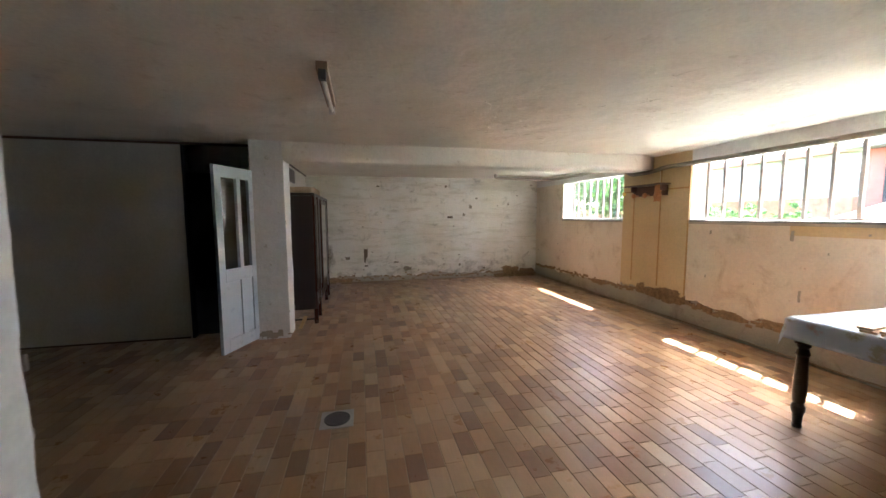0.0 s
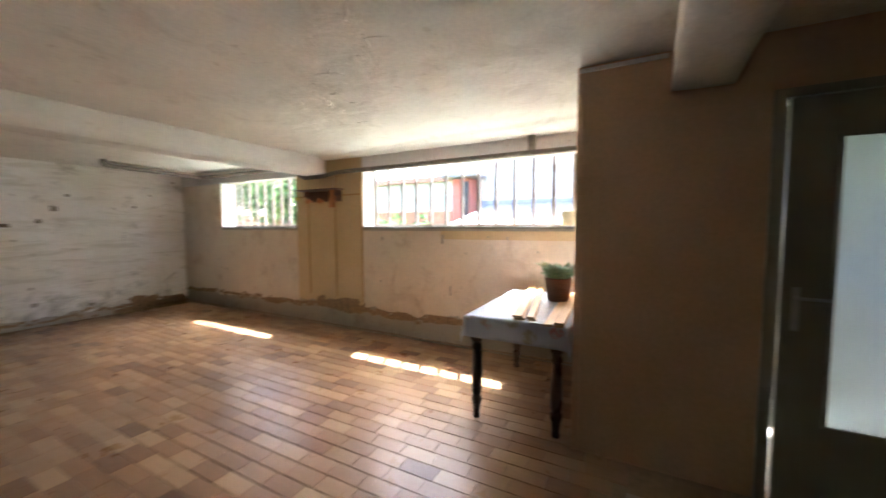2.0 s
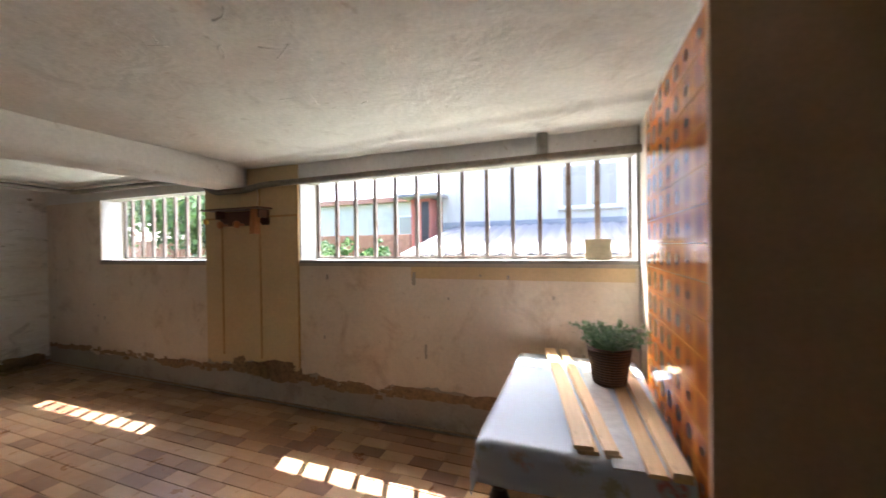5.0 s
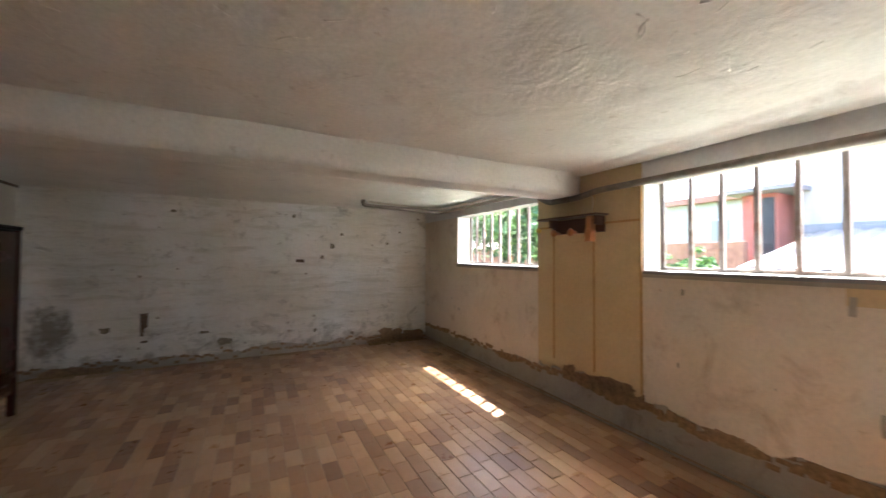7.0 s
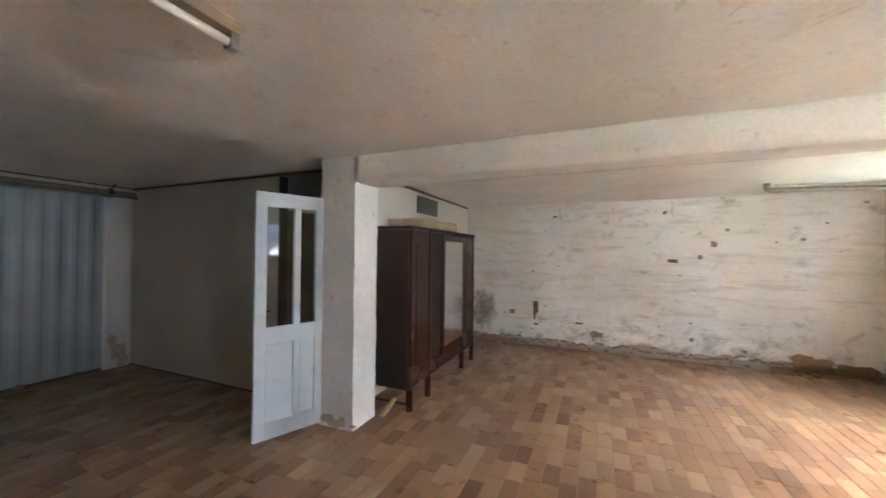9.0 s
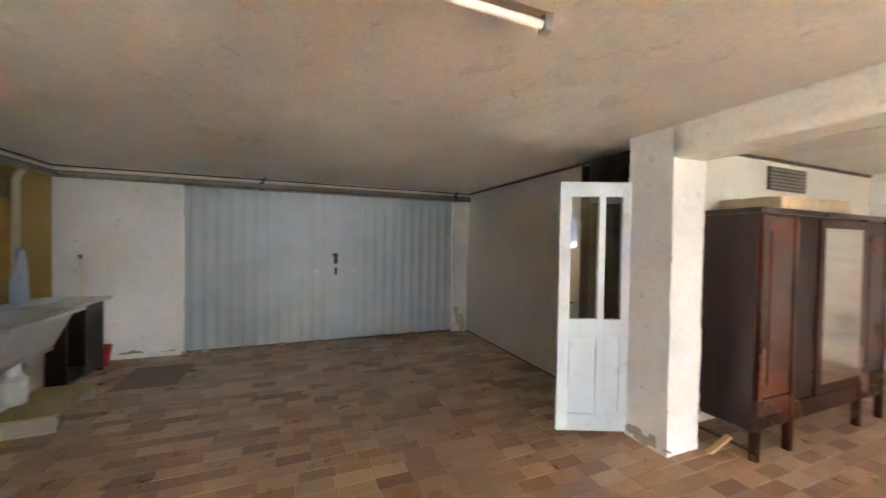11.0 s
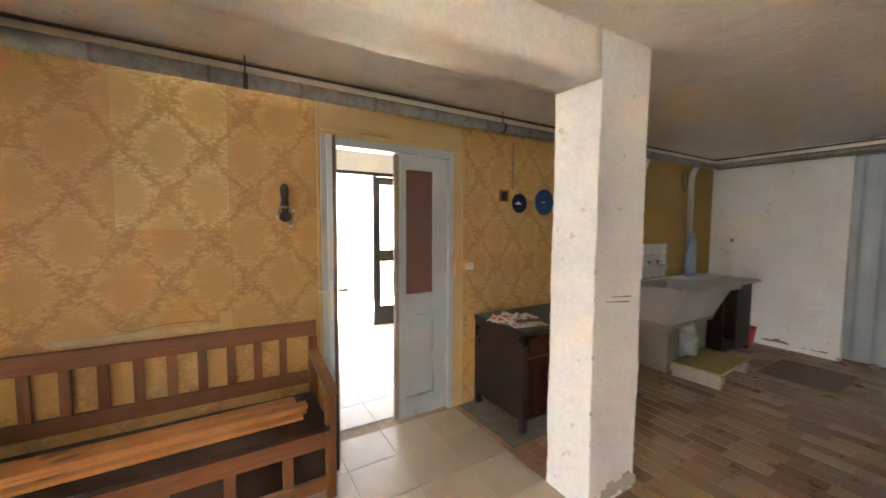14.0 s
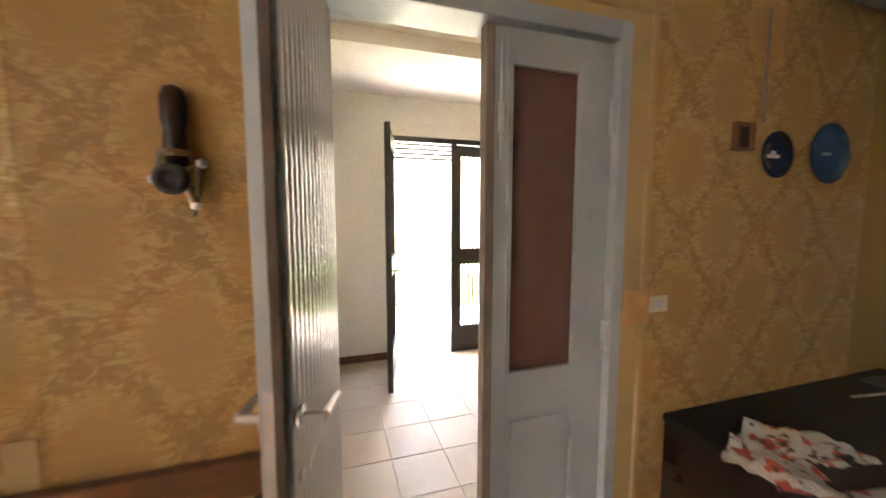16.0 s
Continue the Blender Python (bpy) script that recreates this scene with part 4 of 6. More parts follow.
for a, b in ((0.07, 0.205), (0.26, w - 0.09)):
    part("core", boxes((a - 0.004, 0.018, 0.155, b + 0.004, 0.022, 0.805)), M_PAINTW, leaf)
    part("panel", boxes((a + 0.006, 0.010, 0.167, b - 0.006, 0.030, 0.793), bevel=0.004), M_PAINTW, leaf)
    part("pane", boxes((a - 0.004, 0.017, 0.935, b + 0.004, 0.022, 1.945)), M_GLASS, leaf)
part("handle", rod(rod(boxes((w - 0.055, -0.006, 0.93, w - 0.03, -0.0005, 1.13), bevel=0.002), (w - 0.045, 0, 1.06), (w - 0.045, -0.05, 1.06), 0.008), (w - 0.045, -0.05, 1.06), (w - 0.15, -0.05, 1.06), 0.008), M_DARKMETAL, leaf, "dark lever handle")

# ---- garage doors ----
garage = thing("door_3", (XW, 3.615, 0), "grey corrugated steel double garage door", "garage door", kind=STRUCT)
for side, y0, y1 in ((-1, -1.955, -0.002), (1, 0.002, 1.955)):
    bm = B()
    prev = None
    period = 0.155
    ys, n = [], int((y1 - y0) / period)
    for k in range(n + 1):
        for f, d in ((0.0, 0.0), (0.35, 0.0), (0.55, 0.012), (0.85, 0.012), (1.0, 0.0)):
            y = y0 + (k + f) * period
            if y <= y1:
                ys.append((y, d))
    for y, d in ys:
        cur = [bm.verts.new((-0.06 + d + q, y, z)) for q, z in ((0, 0.025), (0, 2.255), (-0.004, 2.255), (-0.004, 0.025))]
        if prev:
            for k in range(4):
                bm.faces.new((prev[k], cur[k], cur[(k + 1) % 4], prev[(k + 1) % 4]))
        prev = cur
    bmesh.ops.recalc_face_normals(bm, faces=bm.faces)
    leaf = part("garage_leaf", bm, M_GARAGE, garage)
    part("foot_rail", boxes((-0.09, y0, 0.008, -0.066, y1, 0.03)), M_DARKMETAL, leaf)
    for k in range(4):
        y = y0 + 0.25 + 0.48 * k
        part("roller", boxes((-0.034, y - 0.03, 0.002, 0.012, y + 0.03, 0.045), bevel=0.006), M_IRON, leaf)
    part("hasp", boxes((-0.03, side * 0.28 - 0.015, 1.06, -0.022, side * 0.28 + 0.015, 1.11), bevel=0.002), M_STEEL, leaf)
bm = boxes((-0.046, -0.016, 0.03, -0.038, 0.016, 2.25), bevel=0.002)
part("cover_strip", bm, M_GARAGE, garage)
bm = boxes((-0.02, -0.03, 1.20, 0.0, 0.03, 1.31), (-0.02, -0.05, 1.31, 0.005, 0.03, 1.36), (-0.02, -0.02, 1.03, 0.0, 0.02, 1.14), bevel=0.004)
rod(bm, (0.0, 0.0, 1.24), (0.03, 0.0, 1.24), 0.012)
part("lock", bm, M_DARKMETAL, garage, "dark rim lock and latch")
part("head_rail", boxes((-0.12, -1.96, 2.256, -0.01, 1.96, 2.264)), M_IRON, garage)
# Unseen sheet, added to stop daylight leaking round the garage leaves.
solid("wall_outer_west", boxes((XW - 0.34, 1.5, -0.03, XW - 0.302, 5.7, 2.6)), M_DARKWALL, "unseen sheet added outside the garage doors to block daylight", "wall", kind=STRUCT)

# ---- pipes ----
run = smooth_line([(3.85, 8.31, H + 0.005), (3.85, 8.31, 2.336), (5.27, 8.52, 2.33), (5.285, 6.25, 2.325), (5.285, 5.95, 2.165), (5.285, 5.55, 2.165), (5.29, 5.3, 2.205), (5.295, 1.88, 2.215)])
solid("heating_pipe", tube(B(), run, 0.03), M_LAGDARK, "grey-brown lagged pipe under the ceiling", "pipe", smooth=True)
solid("thin_pipe", tube(B(), smooth_line([(3.95, 8.36, 2.395), (5.2, 8.62, 2.39), (5.31, 8.4, 2.385), (5.31, 6.1, 2.385)]), 0.014), M_PVC, "thin painted pipe under the ceiling", "pipe", smooth=True)
solid("pipe_stub", rod(B(), (5.30, 2.614, 2.24), (5.30, 2.614, H + 0.03), 0.042), M_LAG, "short grey upright pipe over the window", "pipe", smooth=True)
south = smooth_line([(3.9, 0.43, 2.285), (-3.70, 0.43, 2.285), (-3.74, 5.82, 2.30)])
main = thing("lagged_pipe", (0, 0, 0), "grey lagged heating pipe along the walls", "pipe")
part("lagging", tube(B(), south, 0.042), M_LAG, main, smooth=True)
for k in range(16):
    x = 3.4 - 0.46 * k
    part("band", rod(B(), (x - 0.008, 0.43, 2.285), (x + 0.008, 0.43, 2.285), 0.0435), M_LAGDARK, main)
for p in ((1.85, 0.43), (0.0, 0.43), (-1.9, 0.43), (-3.74, 2.6), (-3.74, 5.4)):
    bm = rod(B(), (p[0], p[1], 2.32), (p[0], p[1], H + 0.005), 0.004)
    rod(bm, (p[0] - 0.012, p[1], 2.285), (p[0] + 0.012, p[1], 2.285), 0.045) if p[0] > -3.7 else rod(bm, (p[0], p[1] - 0.012, 2.297), (p[0], p[1] + 0.012, 2.297), 0.045)
    part("hanger", bm, M_BLACK, main)
for y in (2.60, 5.55):
    bm = lathe(B(), [(0.046, -0.03), (0.058, -0.022), (0.058, 0.022), (0.046, 0.03)], 16, (-3.74, y, 2.297), "Y")
    rod(bm, (-3.74, y, 2.33), (-3.72, y + 0.05, H + 0.003), 0.012)
    part("clamp", bm, M_DARKMETAL, main)
pale = solid("pale_pipe", tube(B(), smooth_line([(3.9, 0.405, 2.352), (-3.74, 0.405, 2.352), (-3.78, 5.82, 2.365)]), 0.021), M_PVC, "ivory plastic pipe above the lagged one", "pipe", smooth=True)
solid("conduit", tube(B(), smooth_line([(3.9, 0.37, 2.392), (-3.79, 0.37, 2.392), (-3.81, 5.82, 2.395)]), 0.012), M_DARKMETAL, "thin dark conduit under the ceiling", "pipe", smooth=True)
solid("side_pipe", tube(B(), smooth_line([(-3.2, 0.50, 2.26), (-3.66, 0.52, 2.26), (-3.68, 5.82, 2.262)]), 0.016), M_LAGDARK, "thin brown pipe over the garage doors", "pipe", smooth=True)
for z0, x, top in ((1.27, -2.08, 2.24), (1.42, -3.18, 2.24)):
    solid("drain_pipe", tube(B(), smooth_line([(x, 0.385, z0 - 0.35 if x < -3 else z0), (x, 0.385, top - 0.1), (x - 0.03, 0.42, top)]), 0.032), M_PVC, "ivory plastic pipe on the mustard wall", "pipe", group="sink pipes", smooth=True)
loop = smooth_line([(3.02, 0.40, 2.30), (3.07, 0.40, 2.16), (3.068, 0.40, 2.03), (3.03, 0.40, 1.93), (2.97, 0.40, 1.855)])
hose = thing("hose", (0, 0, 0), "curved ivory plastic pipe beside the low door", "pipe")
part("tube", tube(B(), loop, 0.019), M_PVC, hose, smooth=True)
part("socket", rod(B(), (2.975, 0.40, 1.862), (2.93, 0.375, 1.815), 0.025), M_PVC, hose)

# ---- ceiling lamp ----
lamp = thing("fluorescent_lamp", (0.79, 3.54, H), "unlit bare fluorescent tube on a rusty batten", "lamp")
part("batten", boxes((-0.035, -0.38, -0.045, 0.03, 0.38, 0.012), bevel=0.004), wood("batten_brown", (0.25, 0.17, 0.11), (0.42, 0.32, 0.23), 0.6, axis="Y"), lamp)
part("tube", rod(B(), (0.0, -0.355, -0.075), (0.0, 0.355, -0.075), 0.016), plain("white_tube", (0.82, 0.80, 0.76), 0.25, 0, 0.03), lamp, smooth=True)
for y in (-0.365, 0.365):
    part("end_cap", boxes((-0.022, y - 0.018, -0.10, 0.022, y + 0.018, -0.04), bevel=0.004), M_BLACK if y < 0 else M_STEEL, lamp)

# ---- floor drain ----
drain = thing("floor_drain", (0.785, 3.545, 0), "square metal floor drain in the clay tiles", "drain")
part("surround", boxes((-0.155, -0.175, -0.02, 0.14, 0.17, -0.004)), M_GROUT, drain)
part("plate", boxes((-0.12, -0.12, -0.004, 0.12, 0.12, 0.002), bevel=0.002), plain("worn_zinc", (0.40, 0.37, 0.34), 0.45, 0.5), drain)
ringbm = B()
for k in range(28):
    a = 2 * math.pi * k / 28
    rod(ringbm, (0.09 * math.cos(a), 0.09 * math.sin(a), 0.004), (0.09 * math.cos(a + 0.25), 0.09 * math.sin(a + 0.25), 0.004), 0.006, seg=6)
part("ring", ringbm, M_DARKMETAL, drain)
part("grate", boxes(*[(-math.sqrt(max(0.0001, 0.0081 - (0.022 * k) ** 2)), 0.022 * k - 0.007, 0.002, math.sqrt(max(0.0001, 0.0081 - (0.022 * k) ** 2)), 0.022 * k + 0.007, 0.006) for k in range(-3, 4)]), M_DARKMETAL, drain)

# ---- far wall blemishes ----
M_CRUMB = plain("crumbled_mortar", (0.27, 0.18, 0.10), 0.95, 0, 0.4, 25)
M_BARE = plain("bare_earth_brick", (0.13, 0.095, 0.065), 0.95, 0, 0.4, 22)
part("conduit_scar", rough_box(B(), 1.045, YN - 0.006, 0.35, 1.125, YN + 0.002, 0.77, 0.012, 0.014, 2), M_BARE, wall_north, "bare brown chase in the plaster")
part("plaster_hole", rough_box(B(), 3.02, YN - 0.004, 1.45, 3.14, YN + 0.002, 1.50, 0.01, 0.02, 5), M_BARE, wall_north, "chipped hole in the plaster")
rb = random.Random(5)
bm = B()
for _ in range(24):
    x, z, s = rb.uniform(0.2, 5.2), rb.choice((rb.uniform(0.2, 0.7), rb.uniform(1.2, 2.3))), rb.uniform(0.006, 0.018)
    rough_box(bm, x - s * rb.uniform(0.8, 2), YN - 0.003, z - s, x + s, YN + 0.002, z + s, 0.012, 0.004, x)
part("pits", bm, M_CEMENT, wall_north, "small pits and nail holes")
bm = B()
for _ in range(22):
    y, z, s = rb.uniform(2.1, 9.2), rb.uniform(0.5, 1.35), rb.uniform(0.006, 0.014)
    if not 4.9 < y < 6.2:
        rough_box(bm, XE - 0.0025, y - s, z - s * rb.uniform(1, 3), XE + 0.003, y + s, z + s, 0.005, 0.006, y)
rough_box(bm, XE - 0.003, 3.68, 1.24, XE + 0.003, 3.71, 1.35, 0.008, 0.014, 9)
rough_box(bm, XE - 0.003, 3.58, 0.62, XE + 0.003, 3.60, 0.74, 0.008, 0.010, 9)
part("pits", bm, M_CEMENT, wall_east, "small chips in the cream plaster")
for x0, x1, z0, z1, k in ((4.1, 5.30, -0.08, 0.12, 1), (4.42, 4.85, 0.02, 0.27, 3), (4.9, 5.3, 0.0, 0.17, 9), (0.0, 0.75, -0.08, 0.09, 4)):
    part("bare_patch", blotch(B(), "y", YN, x0, x1, z0, z1, k * 3.7, -0.004), M_CRUMB, wall_north, "bare brown mortar where the plaster fell away")
M_MOULD = plain("grey_mould", (0.22, 0.19, 0.14), 0.95, 0, 0.5, 16)
for x0, x1, z0, z1, k in ((0.62, 0.72, 0.52, 0.60, 3), (1.95, 2.12, 0.22, 0.33, 4), (3.55, 3.63, 1.70, 1.78, 5), (3.40, 3.46, 1.52, 1.58, 6), (1.72, 1.84, 0.42, 0.46, 7), (3.72, 3.78, 1.92, 1.96, 8), (1.35, 1.42, 2.18, 2.22, 9), (2.95, 3.01, 2.19, 2.24, 10), (4.55, 4.60, 1.78, 1.82, 11), (3.3, 3.36, 0.30, 0.36, 12), (3.92, 3.98, 0.20, 0.26, 13)):
    part("mould_spot", blotch(B(), "y", YN, x0, x1, z0, z1, k * 2.3, -0.0025, 32), M_MOULD, wall_north)
for y0, y1, z0, z1, k in ((4.95, 5.45, 0.24, 0.44, 1), (5.25, 5.62, 0.26, 0.40, 2), (5.62, 5.80, 0.30, 0.44, 3), (4.1, 4.5, 0.24, 0.34, 4), (2.6, 3.3, 0.26, 0.36, 5), (3.3, 3.9, 0.27, 0.35, 6), (6.6, 7.0, 0.22, 0.30, 7)):
    part("bare_patch", blotch(B(), "x", XE - 0.004, y0, y1, z0, z1, k * 5.1, -0.005), M_CRUMB, wall_east, "bare brown mortar where the plaster fell away")
# crumbling brown edge where the plaster ends
bm = B()
for along, n in (("y", 190), ("x", 90)):
    for k in range(n):
        if along == "y":
            u = YB + (YN - YB) * k / n + rb.uniform(-0.02, 0.02)
            z = 0.29 + 0.05 * noise.noise(Vector((u * 1.3, 2, 0))) + rb.gauss(0, 0.018)
            rough_box(bm, XE - rb.uniform(0.0, 0.008), u - 0.035, z - 0.02, XE + 0.02, u + 0.035, z + rb.uniform(0.005, 0.03), 0.03, 0.012, u)
        else:
            u = -0.1 + 5.4 * k / n
            z = 0.10 + rb.gauss(0, 0.03)
            s = rb.uniform(0.015, 0.045)
            rough_box(bm, u - s, YN - rb.uniform(0, 0.006), z - 0.018, u + s, YN + 0.02, z + 0.015, 0.03, 0.012, u)
for y in (5.0, 5.1, 5.22, 5.34, 5.7):
    rough_box(bm, XE - 0.006, y - 0.09, 0.30, XE + 0.02, y + 0.09, 0.40 + rb.uniform(-0.03, 0.03), 0.03, 0.02, y)
crumb = part("crumbled_edge", bm, M_CRUMB, wall_east, "brown crumbled mortar along the broken plaster")
bm = B()
for _ in range(26):
    x, s = rb.uniform(4.2, 5.3), rb.uniform(0.008, 0.03)
    rough_box(bm, x - s, YN - 0.10 - s, 0.0, x + s, YN - 0.04, s * 1.5, 0.02, 0.008, x)
solid("rubble", bm, M_CRUMB, "loose plaster crumbs along the end wall", "rubble", kind="stuff")

# ---- pillar marks ----
for z0, z1, x0, x1 in ((1.085, 1.100, 0.12, 0.31), (1.112, 1.122, 0.10, 0.26)):
    part("scuff", rod(B(), (x0, 1.633, z0), (x1, 1.633, z1), 0.004, 0.002, 6), M_LAGDARK, bpy.data.objects["pillar_south"], "dark scratch")

# ---- orange tiled washroom side ----
m = Mat("orange_glaze", 0.12)
pos = m.node("ShaderNodeNewGeometry").outputs["Position"]
sp = m.node("ShaderNodeSeparateXYZ")
m.link(pos, sp.inputs[0])
bx = m.math("ABSOLUTE", m.math("SINE", m.math("MULTIPLY", m.math("SUBTRACT", sp.outputs[0], XB + 0.022), math.pi / 0.15)))
bz = m.math("ABSOLUTE", m.math("SINE", m.math("MULTIPLY", m.math("SUBTRACT", sp.outputs[2], 0.01), math.pi / 0.13)))
blot = m.math("MULTIPLY", bx, m.math("POWER", bz, 0.7))
nn = m.noise(9, 4, 0.6, pos)
c = m.ramp(m.math("ADD", m.math("MULTIPLY", blot, 0.75), m.math("MULTIPLY", nn, 0.35)), [(0.2, (0.62, 0.22, 0.03)), (0.55, (0.46, 0.13, 0.018)), (0.95, (0.27, 0.07, 0.012))])
m.color(c)
m.bump(m.noise(14, 3, 0.5, pos), 0.06, 0.006)
M_ORANGE = m.m
side_wall = bpy.data.objects["wall_washroom_side"]
bm = B()
box(bm, -0.0745, 0, 0.0015, 0.0745, 0.010, 0.1285)
otile = mesh_of("wall_tile", bm, M_ORANGE)
part("tile_bed", boxes((XB + 0.021, YB - 0.0115, 0, 4.995, YB + 0.002, 2.36)), plain("pale_grout", (0.66, 0.58, 0.46), 0.8), side_wall)
for i in range(7):
    for j in range(18):
        x = XB + 0.022 + 0.075 + 0.15 * i
        ob = new("wall_tile", otile)
        ob.location = (x, YB + 0.001, 0.01 + 0.13 * j)
        ob.parent = side_wall

# ---- table with cloth ----
table = thing("table", (4.56, 2.40, 0), "dark turned-leg table under a flowered cloth", "table")
LX, LY, TH = 0.59, 0.335, 0.79
prof = [(r * 1.18, h * 1.0) for r, h in [(0.022, 0.0), (0.024, 0.02), (0.020, 0.03), (0.026, 0.10), (0.034, 0.13), (0.034, 0.16), (0.024, 0.18), (0.031, 0.20), (0.034, 0.26), (0.033, 0.36), (0.028, 0.50), (0.026, 0.52), (0.036, 0.54), (0.030, 0.56), (0.024, 0.58), (0.036, 0.60), (0.024, 0.62)]]
for sx in (-1, 1):
    for sy in (-1, 1):
        bm = lathe(B(), prof, 18, (sx * (LX - 0.04), sy * (LY - 0.04), 0))
        box(bm, sx * (LX - 0.04) - 0.035, sy * (LY - 0.04) - 0.035, 0.612, sx * (LX - 0.04) + 0.035, sy * (LY - 0.04) + 0.035, TH - 0.02, bevel=0.004)
        part("leg", bm, M_LEGWOOD, table)
for sy in (-1, 1):
    part("apron", boxes((-LX + 0.075, sy * (LY - 0.04) - 0.011, 0.625, LX - 0.075, sy * (LY - 0.04) + 0.011, TH - 0.02), bevel=0.003), M_LEGWOOD, table)
    part("apron", boxes((sy * (LX - 0.04) - 0.011, -LY + 0.075, 0.625, sy * (LX - 0.04) + 0.011, LY - 0.075, TH - 0.02), bevel=0.003), M_LEGWOOD, table)
part("tabletop", boxes((-LX - 0.02, -LY - 0.02, TH - 0.02, LX + 0.02, LY + 0.02, TH + 0.004), bevel=0.006), M_LEGWOOD, table)
m = Mat("flowered_oilcloth", 0.2)
vor = m.node("ShaderNodeTexVoronoi")
vor.inputs["Scale"].default_value = 6.5
m.link(m.co, vor.inputs["Vector"])
fl = m.math("MULTIPLY", m.ramp(vor.outputs["Distance"], [(0.30, 1.0), (0.38, 0.0)]), m.ramp(m.noise(22, 4, 0.7), [(0.42, 0.0), (0.55, 1.0)]))
sepc = m.node("ShaderNodeSeparateColor")
m.link(vor.outputs["Color"], sepc.inputs[0])
hue = m.ramp(sepc.outputs[0], [(0.0, (0.55, 0.10, 0.08)), (0.55, (0.60, 0.22, 0.14)), (0.7, (0.35, 0.32, 0.20))])
spz = m.node("ShaderNodeSeparateXYZ")
m.link(m.co, spz.inputs[0])
fl = m.math("MULTIPLY", fl, m.ramp(spz.outputs[2], [(0.785, 1.0), (0.796, 0.06)]))
# The blue base paints the sky's reflection into the white cloth.
c = m.mix(m.math("MULTIPLY", fl, 0.75), (0.53, 0.60, 0.71), hue)
m.color(m.mix(m.math("MULTIPLY", m.ramp(m.noise(50, 3), [(0.6, 0.0), (0.7, 1.0)]), 0.25), c, (0.5, 0.45, 0.42)))
m.bump(m.noise(8, 4), 0.15, 0.01)
M_CLOTH = m.m
bm = B()
nu, nv = 64, 44
cx2, cy2, drop = LX + 0.026, LY + 0.026, 0.155
gridv = []
for i in range(nu + 1):
    row = []
    for j in range(nv + 1):
        u = -(cx2 + drop) + 2 * (cx2 + drop) * i / nu
        v = -(cy2 + drop) + 2 * (cy2 + drop) * j / nv
        ou, ov = max(0, abs(u) - cx2), max(0, abs(v) - cy2)
        x, y = max(-cx2, min(cx2, u)), max(-cy2, min(cy2, v))
        over = math.hypot(ou, ov)
        wave = 0.014 * noise.noise(Vector((u * 6, v * 6, 1))) * min(1, over / 0.06)
        if over > 0:
            fx, fy = (math.copysign(ou / over, u) if ou else 0), (math.copysign(ov / over, v) if ov else 0)
            x += fx * (0.012 + 0.14 * over + wave)
            y += fy * (0.012 + 0.14 * over + wave)
        z = TH + 0.009 - over * 0.97 + 0.0015 * noise.noise(Vector((u * 9, v * 9, 4)))
        row.append(bm.verts.new((x, y, z)))
    gridv.append(row)
for i in range(nu):
    for j in range(nv):
        bm.faces.new((gridv[i][j], gridv[i + 1][j], gridv[i + 1][j + 1], gridv[i][j + 1]))
cloth = solid("tablecloth", bm, M_CLOTH, "white oilcloth with painted-in sky blue and faded red flowers", "tablecloth", (4.56, 2.40, 0), smooth=True)
mod = cloth.modifiers.new("thick", "SOLIDIFY")
mod.thickness, mod.offset = 0.002, 1
ZT = TH + 0.013


def plank(at, length, w, t, rz, mat, label, group, tilt=0.0):
    bm = B()
    n = 12
    prev = None
    bend = random.Random(at[0] * 7 + at[1]).uniform(-0.006, 0.006)
    for i in range(n + 1):
        x = -length / 2 + length * i / n
        dy = bend * (1 - (2 * i / n - 1) ** 2)
        c = 0.003
        cur = [bm.verts.new((x, dy + y, z)) for y, z in ((-w / 2, c), (-w / 2 + c, 0), (w / 2 - c, 0), (w / 2, c), (w / 2, t - c), (w / 2 - c, t), (-w / 2 + c, t), (-w / 2, t - c))]
        if prev:
            for k in range(8):
                bm.faces.new((prev[k], cur[k], cur[(k + 1) % 8], prev[(k + 1) % 8]))
        else:
            bm.faces.new(cur)
        prev = cur
    bm.faces.new(prev[::-1])
    bmesh.ops.recalc_face_normals(bm, faces=bm.faces)
    ob = solid("plank", bm, mat, label, "plank", at, group, rz=rz)
    ob.matrix_basis = pose(*at, 0, tilt, rz)
    return ob


for y, z, rz, w in ((2.46, 0, 9.5, 0.075), (2.47, 0.0165, 9.0, 0.07), (2.375, 0.0, 9.5, 0.055), (2.38, 0.0165, 9.2, 0.05)):
    plank((4.59, y, ZT + z), 1.28, w, 0.015, rz, M_PINE, "pale pine board lying on the table", "boards on the table")
for y, z in ((2.10, 0), (2.10, 0.0165), (2.17, 0.0)):
    plank((4.46, y, ZT + z), 1.15, 0.06, 0.015, 2.5, M_PINE, "pale pine board lying on the table", "boards on the table")
plank((4.50, 2.28, ZT), 1.2, 0.10, 0.006, 5, plain("grey_board", (0.50, 0.48, 0.47), 0.7), "thin grey board lying on the table", "boards on the table")

